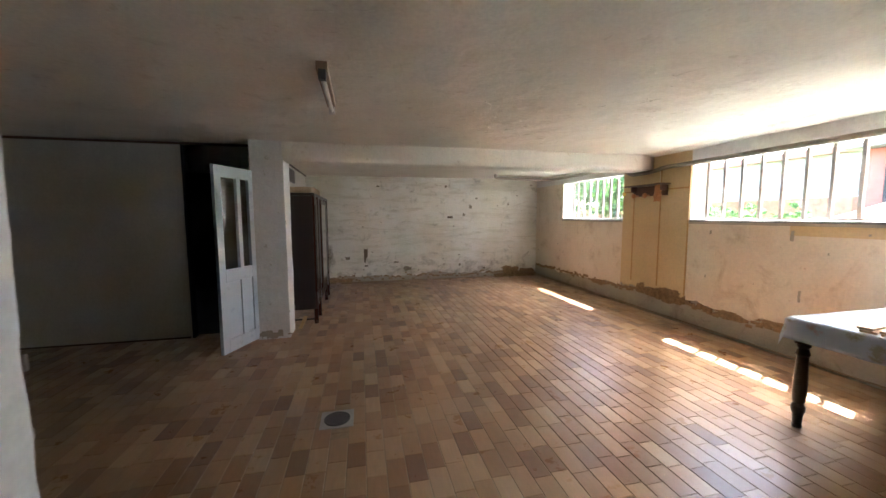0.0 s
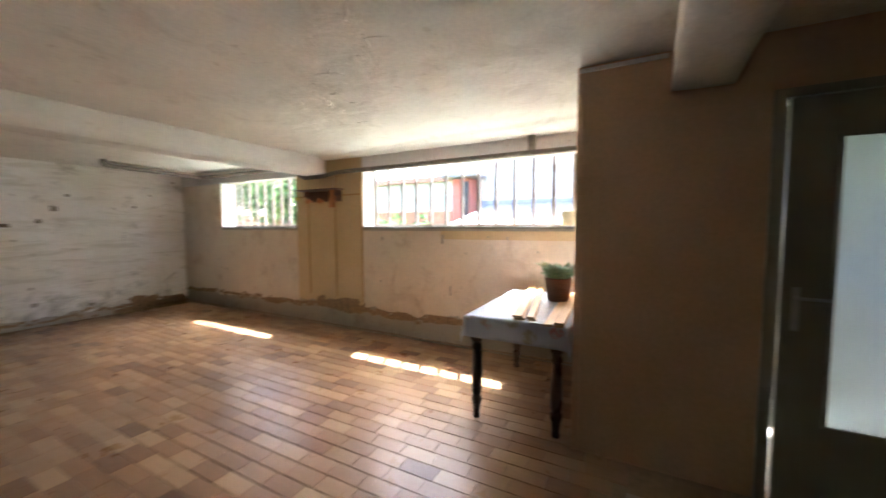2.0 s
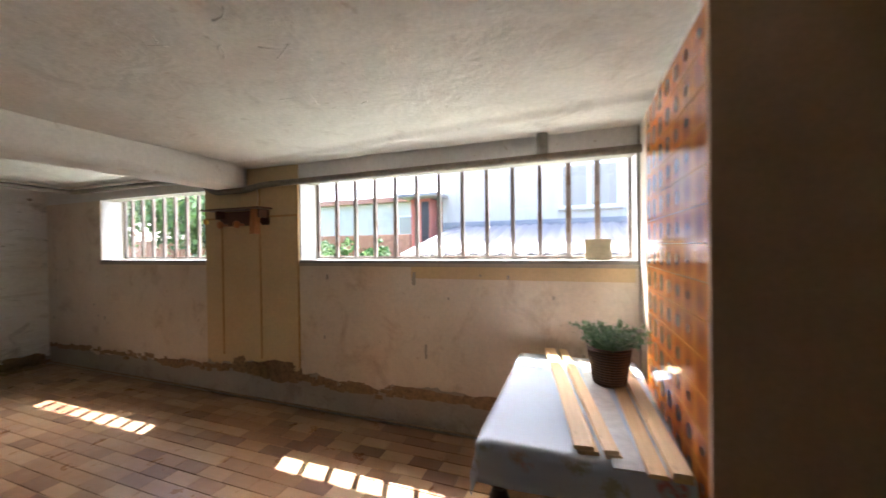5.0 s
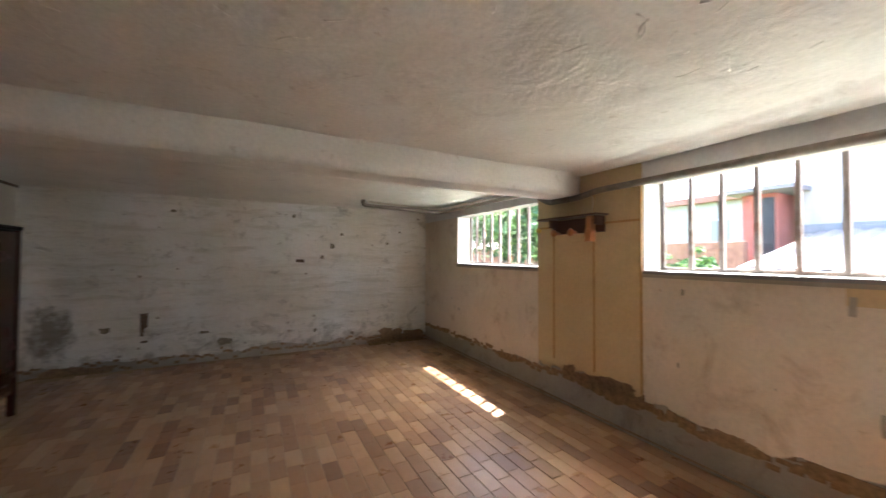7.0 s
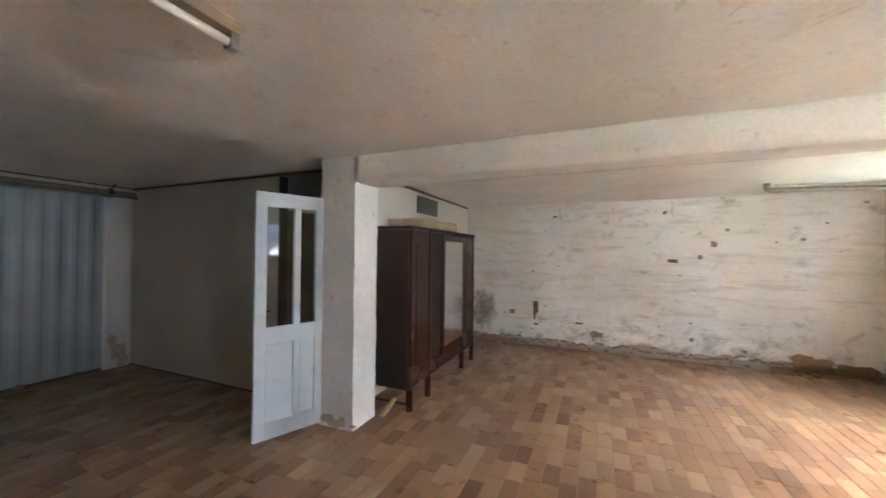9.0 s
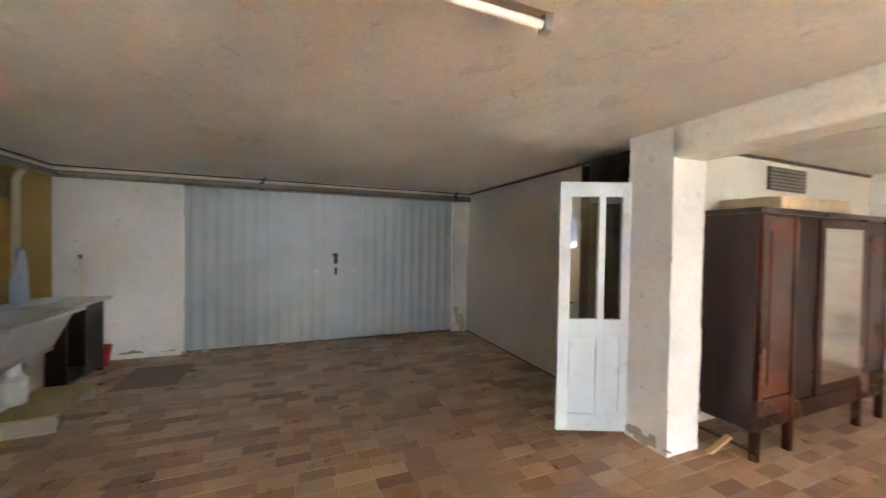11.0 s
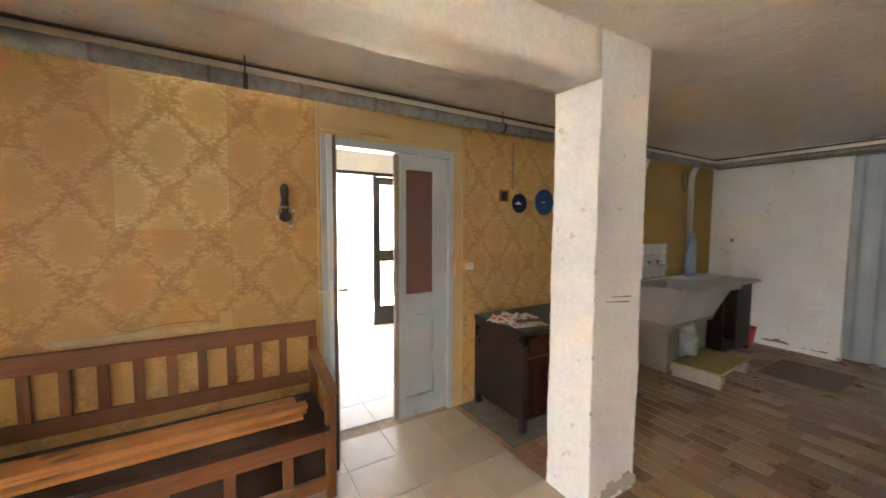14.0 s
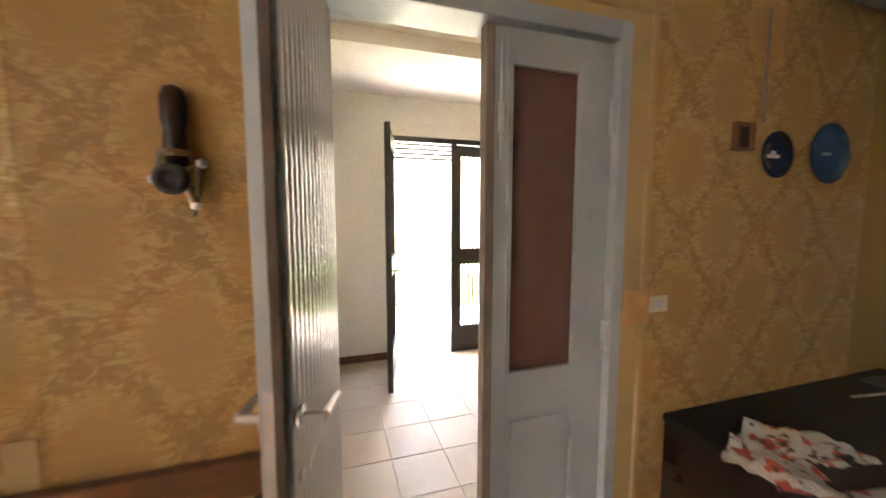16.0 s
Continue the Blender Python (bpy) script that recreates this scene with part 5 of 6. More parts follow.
# ---- wicker pot with plant ----
pot = thing("plant_pot", (4.70, 2.225, ZT + 0.010), "brown wicker pot with a feathery green plant", "potted plant")
m = Mat("dark_wicker", 0.5)
wv = m.node("ShaderNodeTexWave")
wv.bands_direction = "Z"
wv.inputs["Scale"].default_value, wv.inputs["Distortion"].default_value = 22, 1.5
m.link(m.co, wv.inputs["Vector"])
m.color(m.ramp(wv.outputs["Fac"], [(0.2, (0.05, 0.022, 0.012)), (0.8, (0.19, 0.085, 0.045))]))
m.bump(wv.outputs["Fac"], 0.7, 0.006)
part("basket", lathe(B(), [(0.075, 0.0), (0.08, 0.005), (0.095, 0.10), (0.108, 0.185), (0.114, 0.19), (0.114, 0.205), (0.103, 0.205), (0.098, 0.17), (0.0, 0.165)], 28), m.m, pot, smooth=True)
for k in range(24):
    a = 2 * math.pi * k / 24
    part("stake", rod(B(), (0.080 * math.cos(a), 0.080 * math.sin(a), 0.004), (0.109 * math.cos(a), 0.109 * math.sin(a), 0.187), 0.0045, seg=6), m.m, pot)
M_NEEDLE = Mat("blue_green_leaf", 0.55)
M_NEEDLE.color(M_NEEDLE.ramp(M_NEEDLE.node("ShaderNodeNewGeometry").outputs["Random Per Island"], [(0, (0.06, 0.14, 0.045)), (0.6, (0.12, 0.25, 0.10)), (1, (0.24, 0.36, 0.16))]))
M_NEEDLE = M_NEEDLE.m
rp = random.Random(12)
for s in range(75):
    a, reach, h = rp.uniform(0, 6.3), rp.uniform(0.02, 0.165), rp.uniform(0.13, 0.28)
    base = Vector((0.05 * math.cos(a), 0.05 * math.sin(a), 0.165))
    v, f = [], []
    for k in range(13):
        u = k / 12
        p = base + Vector((math.cos(a) * reach * u, math.sin(a) * reach * u, h * (u - 0.45 * u * u)))
        for _ in range(5):
            d = Vector((rp.gauss(0, 1), rp.gauss(0, 1), rp.gauss(0.4, 0.7))).normalized() * rp.uniform(0.018, 0.036)
            side_v = d.cross(Vector((0, 0, 1))).normalized() * 0.0055
            q = len(v)
            v += [tuple(p - side_v), tuple(p + side_v), tuple(p + d)]
            f.append((q, q + 1, q + 2))
    me = bpy.data.meshes.new("sprig")
    me.from_pydata(v, [], f)
    me.materials.append(M_NEEDLE)
    new("sprig", me).parent = pot

# card on the sill
card = solid("card_box", boxes((0, -0.09, 0, 0.03, 0.09, 0.155), bevel=0.003), plain("beige_card", (0.66, 0.56, 0.36), 0.7), "beige card box standing on the window sill", "box", (XE + 0.075, 2.235, WZ0 + 0.001))

# ---- coat rack ----
rack = thing("coat_rack", (XE - 0.003, 5.64, 1.76), "brown wooden coat rack with turned pegs and a shelf", "coat rack")
M_RACK = wood("rack_wood", (0.07, 0.03, 0.016), (0.15, 0.065, 0.033), 0.4, axis="Y")
M_PEG = wood("orange_peg", (0.42, 0.16, 0.05), (0.60, 0.27, 0.10), 0.35, axis="X")
part("back_board", boxes((-0.022, -0.36, 0.05, -0.001, 0.30, 0.20), bevel=0.004), M_RACK, rack)
part("shelf", boxes((-0.17, -0.40, 0.205, -0.001, 0.40, 0.222), bevel=0.004), M_RACK, rack)
for y in (-0.34, 0.24):
    part("bracket", boxes((-0.12, y - 0.012, 0.12, -0.022, y + 0.012, 0.205), bevel=0.006), M_RACK, rack)
for y in (-0.26, -0.03, 0.20):
    bm = lathe(B(), [(0.014, 0), (0.014, -0.05), (0.036, -0.07), (0.040, -0.085), (0.030, -0.10), (0.006, -0.104)], 18, axis="Y")
    bmesh.ops.rotate(bm, verts=bm.verts, matrix=Matrix.Rotation(radians(-90), 3, "Z"))
    bmesh.ops.translate(bm, verts=bm.verts, vec=(-0.02, y, 0.06))
    part("peg", bm, M_PEG, rack, "orange turned peg", smooth=True)
bm = rough_box(B(), -0.10, -0.31, -0.06, -0.04, -0.25, 0.22, 0.03, 0.018, 3)
tag = solid("rope_bundle", bm, M_PEG, "bundle of orange cord hanging from the rack", "rope", (XE - 0.02, 5.66, 1.78))
solid("cord", tube(B(), [(XE - 0.06, 5.385, 1.96), (XE - 0.05, 5.38, 2.1), (XE - 0.065, 5.38, 2.18)], 0.004, 6), M_PVC, "thin cord from the pipe down to the rack", "cord")
solid("wall_plug", lathe(B(), [(0.03, 0), (0.03, -0.02), (0.0, -0.024)], 16, axis="Y"), plain("yellow_plastic", (0.7, 0.45, 0.06), 0.4), "yellow round plug beside the small window", "plug", (XE - 0.002, 6.17, 1.87), rz=-90)

# ---- wardrobe ----
ward = thing("wardrobe", (0.10, 7.10, 0), "dark mahogany wardrobe with a mirrored middle door", "wardrobe")
WX0, WX1, WY = -0.27, 0.262, 0.98
part("carcass", boxes((WX0, -WY, 0.21, WX1 - 0.02, WY, 1.80), bevel=0.005), M_DARKWOOD, ward)
part("cornice", boxes((WX0 - 0.004, -WY - 0.012, 1.80, WX1 + 0.012, WY + 0.012, 1.84), bevel=0.008), M_DARKWOOD, ward)
for y in (-WY + 0.03, -WY + 0.45, WY - 0.45, WY - 0.03):
    bm = boxes((WX1 - 0.045, y - 0.024, 0.0, WX1 + 0.008, y + 0.024, 1.80), bevel=0.005)
    part("post", bm, M_REDWOOD, ward)
for y in (-WY + 0.03, WY - 0.03):
    part("leg", rod(B(), (WX0 + 0.03, y, 0.0), (WX0 + 0.03, y, 0.215), 0.018, 0.026), M_DARKWOOD, ward)
part("stretcher", boxes((WX0 + 0.03, -WY + 0.02, 0.055, WX1 - 0.04, -WY + 0.04, 0.075), bevel=0.003), M_DARKWOOD, ward)
for y0, y1 in ((-WY + 0.056, -WY + 0.424), (WY - 0.424, WY - 0.056)):
    d = part("door", boxes((WX1 - 0.02, y0, 0.46, WX1, y1, 1.78), bevel=0.003), M_REDWOOD, ward)
    part("panel", boxes((WX1, y0 + 0.07, 0.55, WX1 + 0.006, y1 - 0.07, 1.68), bevel=0.004), M_REDWOOD, d)
    part("knob", lathe(B(), [(0.008, 0), (0.008, 0.012), (0.015, 0.022), (0.010, 0.03)], 12, (WX1 + 0.0, y0 + 0.03, 1.12)), M_DARKMETAL, d)
    dr = part("drawer", boxes((WX1 - 0.02, y0, 0.235, WX1 + 0.004, y1, 0.445), bevel=0.004), M_REDWOOD, ward)
    part("handle", rod(B(), (WX1 + 0.014, (y0 + y1) / 2 - 0.05, 0.34), (WX1 + 0.014, (y0 + y1) / 2 + 0.05, 0.34), 0.006), M_DARKMETAL, dr)
# Dark strip put in place of the shaded gap left of the mirror.
part("side_strip", boxes((WX1 - 0.02, -WY + 0.476, 0.46, WX1 - 0.006, -0.22, 1.78)), M_DARKWOOD, ward, "dark strip standing in for the shaded recess beside the mirror")
md = part("mirror_door", boxes((WX1 - 0.02, -0.21, 0.38, WX1 + 0.012, WY - 0.476, 1.78), bevel=0.004), M_REDWOOD, ward)
part("mirror", boxes((WX1 + 0.012, -0.15, 0.46, WX1 + 0.016, WY - 0.53, 1.71)), M_MIRROR, md, "tall silvered mirror")
part("drawer", boxes((WX1 - 0.02, -WY + 0.476, 0.235, WX1 + 0.002, WY - 0.476, 0.37), bevel=0.004), M_REDWOOD, ward)
solid("folded_mattress", rough_box(B(), -0.22, -0.62, 0, 0.20, 0.42, 0.10, 0.05, 0.022, 6), plain("tan_cloth", (0.50, 0.38, 0.25), 0.9), "rolled tan mattress on top of the wardrobe", "mattress", (0.10, 7.10, 1.853), smooth=True)
vent = thing("wall_vent", (-0.18, 7.6, 2.11), "dark louvred vent high on the white wall", "vent")
part("frame", boxes((0.0005, -0.33, 0, 0.012, 0.33, 0.23), bevel=0.002), M_DARKMETAL, vent)
for k in range(6):
    part("slat", boxes((0.012, -0.31, 0.02 + 0.034 * k, 0.024, 0.31, 0.032 + 0.034 * k)), M_LAGDARK, vent)
plank((0.16, 5.985, 0.005), 0.35, 0.05, 0.02, 70, M_PINE, "short pine offcut leaning behind the pillar", "offcuts", -38)

# ---- bench ----
bench = thing("bench", (2.24, 0.36, 0), "long brown wooden settle with slatted back", "bench")
BX = 0.755
part("top_rail", boxes((-BX, 0.0, 0.78, BX, 0.03, 0.875), bevel=0.006), M_BENCH, bench)
part("back_rail", boxes((-BX + 0.05, 0.0, 0.47, BX - 0.05, 0.026, 0.55), bevel=0.004), M_BENCH, bench)
for k in range(9):
    x = -BX + 0.20 + k * (2 * BX - 0.40) / 8
    part("slat", boxes((x - 0.022, 0.004, 0.55, x + 0.022, 0.022, 0.78), bevel=0.002), M_BENCHZ, bench)
for sx in (-1, 1):
    part("back_post", boxes((sx * (BX - 0.025) - 0.026, -0.004, 0, sx * (BX - 0.025) + 0.026, 0.045, 0.78), bevel=0.005), M_BENCHZ, bench)
    part("front_leg", boxes((sx * (BX - 0.025) - 0.026, 0.445, 0, sx * (BX - 0.025) + 0.026, 0.495, 0.59), bevel=0.005), M_BENCHZ, bench)
    bm = B()
    prev = None
    for k in range(13):
        u = k / 12
        y = 0.035 + 0.50 * u
        z = 0.68 - 0.09 * u ** 0.6 + 0.012 * math.sin(u * 3.1)
        cur = [bm.verts.new((sx * (BX - 0.025) + dx, y, z + dz)) for dx, dz in ((-0.028, 0), (0.028, 0), (0.028, 0.032), (-0.028, 0.032))]
        if prev:
            for q in range(4):
                bm.faces.new((prev[q], cur[q], cur[(q + 1) % 4], prev[(q + 1) % 4]))
        else:
            bm.faces.new(cur)
        prev = cur
    bm.faces.new(prev[::-1])
    bmesh.ops.recalc_face_normals(bm, faces=bm.faces)
    part("armrest", bm, M_BENCH, bench)
part("seat", boxes((-BX + 0.03, 0.03, 0.385, BX - 0.03, 0.50, 0.415), bevel=0.006), M_DARKWOOD, bench, "worn dark seat board")
part("front_rail", boxes((-BX + 0.05, 0.46, 0.29, BX - 0.05, 0.488, 0.385), bevel=0.004), M_BENCH, bench)
part("foot_rail", boxes((-BX + 0.05, 0.46, 0.05, BX - 0.05, 0.488, 0.12), bevel=0.004), M_BENCH, bench)
for k in range(5):
    x = -BX + 0.24 + k * (2 * BX - 0.48) / 4
    part("front_slat", boxes((x - 0.025, 0.464, 0.12, x + 0.025, 0.484, 0.29), bevel=0.003), M_BENCHZ, bench)
part("front_panel", boxes((-BX + 0.05, 0.448, 0.06, BX - 0.05, 0.458, 0.385)), M_DARKWOOD, bench)
rp = random.Random(3)
for y, z, dx, rz in ((0.55, 0, 0.02, 0.8), (0.63, 0, -0.02, -0.5), (0.71, 0, 0.01, 1.2), (0.66, 0.0205, 0.0, 1.6), (0.56, 0.0205, 0.05, -0.8), (0.60, 0.041, 0.03, 2.2), (0.67, 0.041, -0.02, 0.4)):
    plank((2.27 + dx, y, 0.416 + z), 1.3, 0.07, 0.019, rz, M_PINEO, "orange pine board stacked on the bench", "boards on the bench")

# torn strips, cables and patches over the bench
solid("dado_tape", rough_box(B(), 1.98, YS + 0.004, 0.885, 2.72, YS + 0.010, 0.915, 0.04, 0.005, 8), plain("grey_tape", (0.42, 0.35, 0.20), 0.45), "wrinkled grey tape along the wallpaper", "tape")
solid("tape_patch", boxes((1.95, YS + 0.0045, 0.87, 2.01, YS + 0.012, 0.985), bevel=0.002), M_OCHRETRIM, "ochre patch stuck on the wallpaper", "patch")
solid("loose_wire", tube(B(), smooth_line([(2.05, YS + 0.016, 0.94), (2.25, YS + 0.018, 0.95), (2.42, YS + 0.022, 0.925), (2.48, YS + 0.018, 0.955), (2.43, YS + 0.014, 0.99)]), 0.0028, 6), M_LAGDARK, "loose brown wire on the wallpaper", "wire")

# ---- things on the hall wall ----
horn = thing("wall_ornament", (1.652, YS + 0.004, 1.46), "dark wooden handle with tarnished brass fittings on the wall", "ornament")
M_BRASS = plain("tarnished_brass", (0.30, 0.24, 0.17), 0.35, 0.8)
part("grip", lathe(B(), [(0.006, 0.0), (0.022, 0.008), (0.024, 0.05), (0.020, 0.085), (0.025, 0.10), (0.026, 0.145), (0.019, 0.168), (0.004, 0.176)], 20, (0.004, 0.028, 0.10)), M_DARKWOOD, horn, "polished dark wooden grip", smooth=True)
part("disc", lathe(B(), [(0.030, 0), (0.033, 0.006), (0.033, 0.02), (0.020, 0.024), (0.018, 0.018), (0.004, 0.018)], 22, (0.006, 0.045, 0.075), "Y"), M_BLACK, horn, smooth=True)
part("collar", lathe(B(), [(0.026, 0), (0.029, 0.006), (0.026, 0.014)], 18, (0.004, 0.028, 0.125)), M_BRASS, horn)
for x0, z0, x1, z1, r in ((0.034, 0.135, 0.044, 0.075, 0.007), (0.044, 0.075, 0.028, 0.055, 0.006), (0.034, 0.135, 0.0, 0.13, 0.006), (-0.022, 0.10, -0.05, 0.11, 0.006), (-0.04, 0.115, -0.034, 0.04, 0.009), (-0.018, 0.06, -0.03, 0.02, 0.012), (-0.028, 0.045, -0.024, -0.005, 0.006), (-0.012, 0.05, -0.045, 0.055, 0.005), (0.02, 0.11, 0.03, 0.09, 0.010)):
    part("fitting", rod(B(), (x0, 0.03, z0), (x1, 0.034, z1), r, r * 0.8, 10), M_BRASS, horn)
for x, z in ((0.045, 0.075), (-0.045, 0.112), (-0.03, 0.02)):
    part("stud", lathe(B(), [(0.003, -0.011), (0.011, -0.005), (0.011, 0.005), (0.003, 0.011)], 12, (x, 0.035, z)), M_STEEL, horn)
frame_box = thing("picture_frame", (-0.085, YS + 0.004, 1.692), "small brown wooden picture frame", "frame")
part("frame", boxes((-0.045, 0, 0, 0.045, 0.022, 0.012), (-0.045, 0, 0.088, 0.045, 0.022, 0.10), (-0.045, 0, 0.012, -0.033, 0.022, 0.088), (0.033, 0, 0.012, 0.045, 0.022, 0.088), bevel=0.002), M_BENCH, frame_box)
part("back", boxes((-0.034, 0.002, 0.01, 0.034, 0.010, 0.09)), M_DARKWOOD, frame_box)
for x, z, r, col, lab in ((-0.25, 1.685, 0.085, (0.02, 0.03, 0.07), "dark navy plate with a pale bird shape on the wall"), (-0.555, 1.705, 0.118, (0.03, 0.10, 0.24), "glossy blue plate hanging on the wallpaper")):
    p = thing("wall_plate", (x, YS + 0.004, z), lab, "plate", "wall plates")
    part("dish", lathe(B(), [(r * 0.5, 0.0), (r * 0.55, 0.004), (r, 0.022), (r, 0.027), (r * 0.62, 0.012), (0.002, 0.010)], 36, (0, 0, 0), "Y"), plain("plate_glaze", col, 0.12), p, smooth=True)
    if r < 0.1:
        part("motif", boxes((-0.03, 0.0115, -0.01, 0.035, 0.013, 0.003), (-0.01, 0.0115, 0.004, 0.015, 0.013, 0.016), bevel=0.0005), plain("pale_motif", (0.7, 0.7, 0.68), 0.4), p)
    else:
        part("motif", boxes((-0.028, 0.0115, -0.006, 0.028, 0.013, 0.006)), plain("pale_blue_motif", (0.2, 0.4, 0.6), 0.4), p)
solid("hanging_cable", tube(B(), [(-0.19, YS + 0.008, 1.80), (-0.185, YS + 0.009, 1.95), (-0.19, YS + 0.008, 2.2)], 0.006, 8), M_LAGDARK, "brown cord running down the wallpaper", "cable")
sw = thing("light_switch", (0.265, YS + 0.004, 1.155), "ivory light switch beside the door", "switch")
part("plate", boxes((-0.04, 0, -0.028, 0.04, 0.01, 0.028), bevel=0.003), M_PVC, sw)
part("rocker", boxes((-0.012, 0.010, -0.012, 0.012, 0.015, 0.012), bevel=0.002), M_PAINTW, sw)
solid("orange_patch", rough_box(B(), 0.31, YS + 0.006, 1.09, 0.41, YS + 0.0215, 1.21, 0.012, 0.006, 4), plain("orange_filler", (0.58, 0.33, 0.13), 0.7), "orange filler patch by the light switch", "patch")

# ---- dark sideboard ----
side = thing("sideboard", (-0.45, YS + 0.006, 0), "low dark-stained sideboard with drawers and doors", "sideboard")
SX, SD = 0.66, 0.61
part("carcass", boxes((-SX + 0.01, 0.0, 0.09, SX - 0.01, SD - 0.025, 0.72), bevel=0.005), M_DARKWOOD, side)
part("top", boxes((-SX, 0.0, 0.72, SX, SD, 0.748), bevel=0.007), M_BLACK, side, "black worn top")
for x in (-SX + 0.03, SX - 0.03):
    for y in (0.03, SD - 0.045):
        part("leg", boxes((x - 0.024, y - 0.024, 0, x + 0.024, y + 0.024, 0.09), bevel=0.006), M_DARKWOOD, side)
for k in range(3):
    x0 = -SX + 0.03 + k * (2 * SX - 0.06) / 3
    x1 = x0 + (2 * SX - 0.06) / 3 - 0.02
    d = part("drawer", boxes((x0, SD - 0.025, 0.56, x1, SD - 0.006, 0.70), bevel=0.004), M_REDWOOD, side)
    part("knob", lathe(B(), [(0.012, 0), (0.010, 0.012), (0.026, 0.022), (0.020, 0.034), (0.004, 0.036)], 16, ((x0 + x1) / 2, SD - 0.006, 0.635), "Y"), M_DARKWOOD, d)
    d = part("door", boxes((x0, SD - 0.025, 0.11, x1, SD - 0.008, 0.54), bevel=0.004), M_REDWOOD, side)
    part("panel", boxes((x0 + 0.05, SD - 0.008, 0.16, x1 - 0.05, SD - 0.002, 0.49), bevel=0.004), M_REDWOOD, d)
solid("base_slab", boxes((-1.15, YS + 0.001, -0.004, 0.36, 1.02, 0.004)), plain("dark_cement", (0.17, 0.145, 0.12), 0.8, 0, 0.3, 8), "worn cement strip under the sideboard", "slab", kind=STRUCT)
m = Mat("printed_flyer", 0.4)
c = m.mix(m.ramp(m.noise(14, 2), [(0.585, 0.0), (0.61, 1.0)]), (0.74, 0.72, 0.69), (0.62, 0.14, 0.10))
c = m.mix(m.ramp(m.noise(24, 2, 0.5, m.scaled(1, 1.6, 1)), [(0.62, 0.0), (0.65, 1.0)]), c, (0.15, 0.08, 0.09))
m.color(c)
for k, (x, y, rz, w, h, lift) in enumerate(((0.05, 0.82, -12, 0.28, 0.12, 0.004), (0.10, 0.64, 22, 0.34, 0.20, 0.060), (0.0, 0.66, -8, 0.26, 0.17, 0.040), (0.16, 0.70, 55, 0.20, 0.14, 0.035))):
    bm = B()
    g = [[bm.verts.new((-w / 2 + w * i / 14, -h / 2 + h * j / 10 + 0.012 * noise.noise(Vector((i * 0.3, k * 5, 1))), 0.002 + lift * abs(noise.noise(Vector((i * 0.28 + k * 9, j * 0.28, 2)))) + 0.25 * lift * abs(noise.noise(Vector((i * 0.8 + k * 3, j * 0.8, 7)))))) for j in range(11)] for i in range(15)]
    for i in range(14):
        for j in range(10):
            bm.faces.new((g[i][j], g[i + 1][j], g[i + 1][j + 1], g[i][j + 1]))
    ob = solid("flyer", bm, m.m, "crumpled red and white printed flyer on the sideboard" if k else "flat red and white flyer lying on the sideboard", "paper", (x, y, 0.749 + 0.004 * k), "flyers", rz=rz)
    mo = ob.modifiers.new("thick", "SOLIDIFY")
    mo.thickness = 0.001
solid("black_folder", boxes((-0.11, -0.06, 0, 0.11, 0.06, 0.004), bevel=0.001), M_BLACK, "black folder among the flyers", "folder", (0.02, 0.755, 0.7655), rz=-10)
solid("stick", rod(B(), (-0.98, 0.547, 0.7535), (-0.59, 0.488, 0.7535), 0.005, seg=8), M_PVC, "thin pale stick on the sideboard", "stick")
solid("flat_box", boxes((-0.11, -0.035, 0, 0.11, 0.035, 0.014), bevel=0.003), M_LAG, "flat grey box lying at the back of the sideboard", "box", (-0.93, 0.455, 0.749), rz=-8)
solid("small_card", boxes((-0.05, -0.025, 0, 0.05, 0.025, 0.002)), M_PVC, "small white card on the sideboard", "card", (-0.60, 0.70, 0.749), rz=20)

# ---- wash trough and worktop ----
M_STONE = plaster("grey_terrazzo", (0.52, 0.51, 0.48), (0.60, 0.59, 0.56), (0.36, 0.34, 0.30), 0.6, 0.3)
sink = thing("wash_trough", (-2.2, YS + 0.005, 0), "grey concrete wash trough on block legs", "sink")
part("basin_floor", boxes((-0.50, 0.0, 0.46, 0.41, 0.55, 0.53), bevel=0.008), M_CEMENT, sink)
for r in ((-0.50, 0.0, 0.50, -0.44, 0.72, 0.86), (0.40, 0.0, 0.50, 0.46, 0.72, 0.86), (-0.44, 0.0, 0.50, 0.40, 0.06, 0.86), (-0.44, 0.66, 0.50, 0.40, 0.72, 0.86)):
    bm = boxes(r, bevel=0.008)
    for v in bm.verts:
        k = max(0.0, (0.86 - v.co.z) / 0.36)
        v.co.y -= 0.17 * k * max(0.0, v.co.y) / 0.72
        v.co.x -= 0.05 * k * max(0.0, v.co.x) / 0.46
    part("basin_wall", bm, M_STONE, sink)
part("rim", boxes((-0.53, 0.70, 0.83, 0.48, 0.78, 0.865), (-0.53, 0.02, 0.845, -0.42, 0.70, 0.868), (0.38, 0.02, 0.845, 0.48, 0.70, 0.868), bevel=0.006), M_STONE, sink)
for x in (-0.46, 0.12):
    part("leg", rough_box(B(), x, 0.03, 0.0, x + 0.24, 0.50, 0.485, 0.06, 0.008, x), M_CEMENT, sink)
part("waste_pipe", tube(B(), smooth_line([(-0.05, 0.4, 0.43), (-0.05, 0.4, 0.16), (-0.05, 0.1, 0.14)]), 0.03), M_PVC, sink)
part("waste_jar", lathe(B(), [(0.06, 0.10), (0.085, 0.13), (0.09, 0.34), (0.06, 0.38), (0.045, 0.47)], 20, (-0.02, 0.52, 0)), plain("grey_plastic", (0.5, 0.52, 0.52), 0.4), sink)
spl = thing("splashback", (-2.2, YS + 0.001, 0.87), "white tiled splashback over the trough", "splashback")
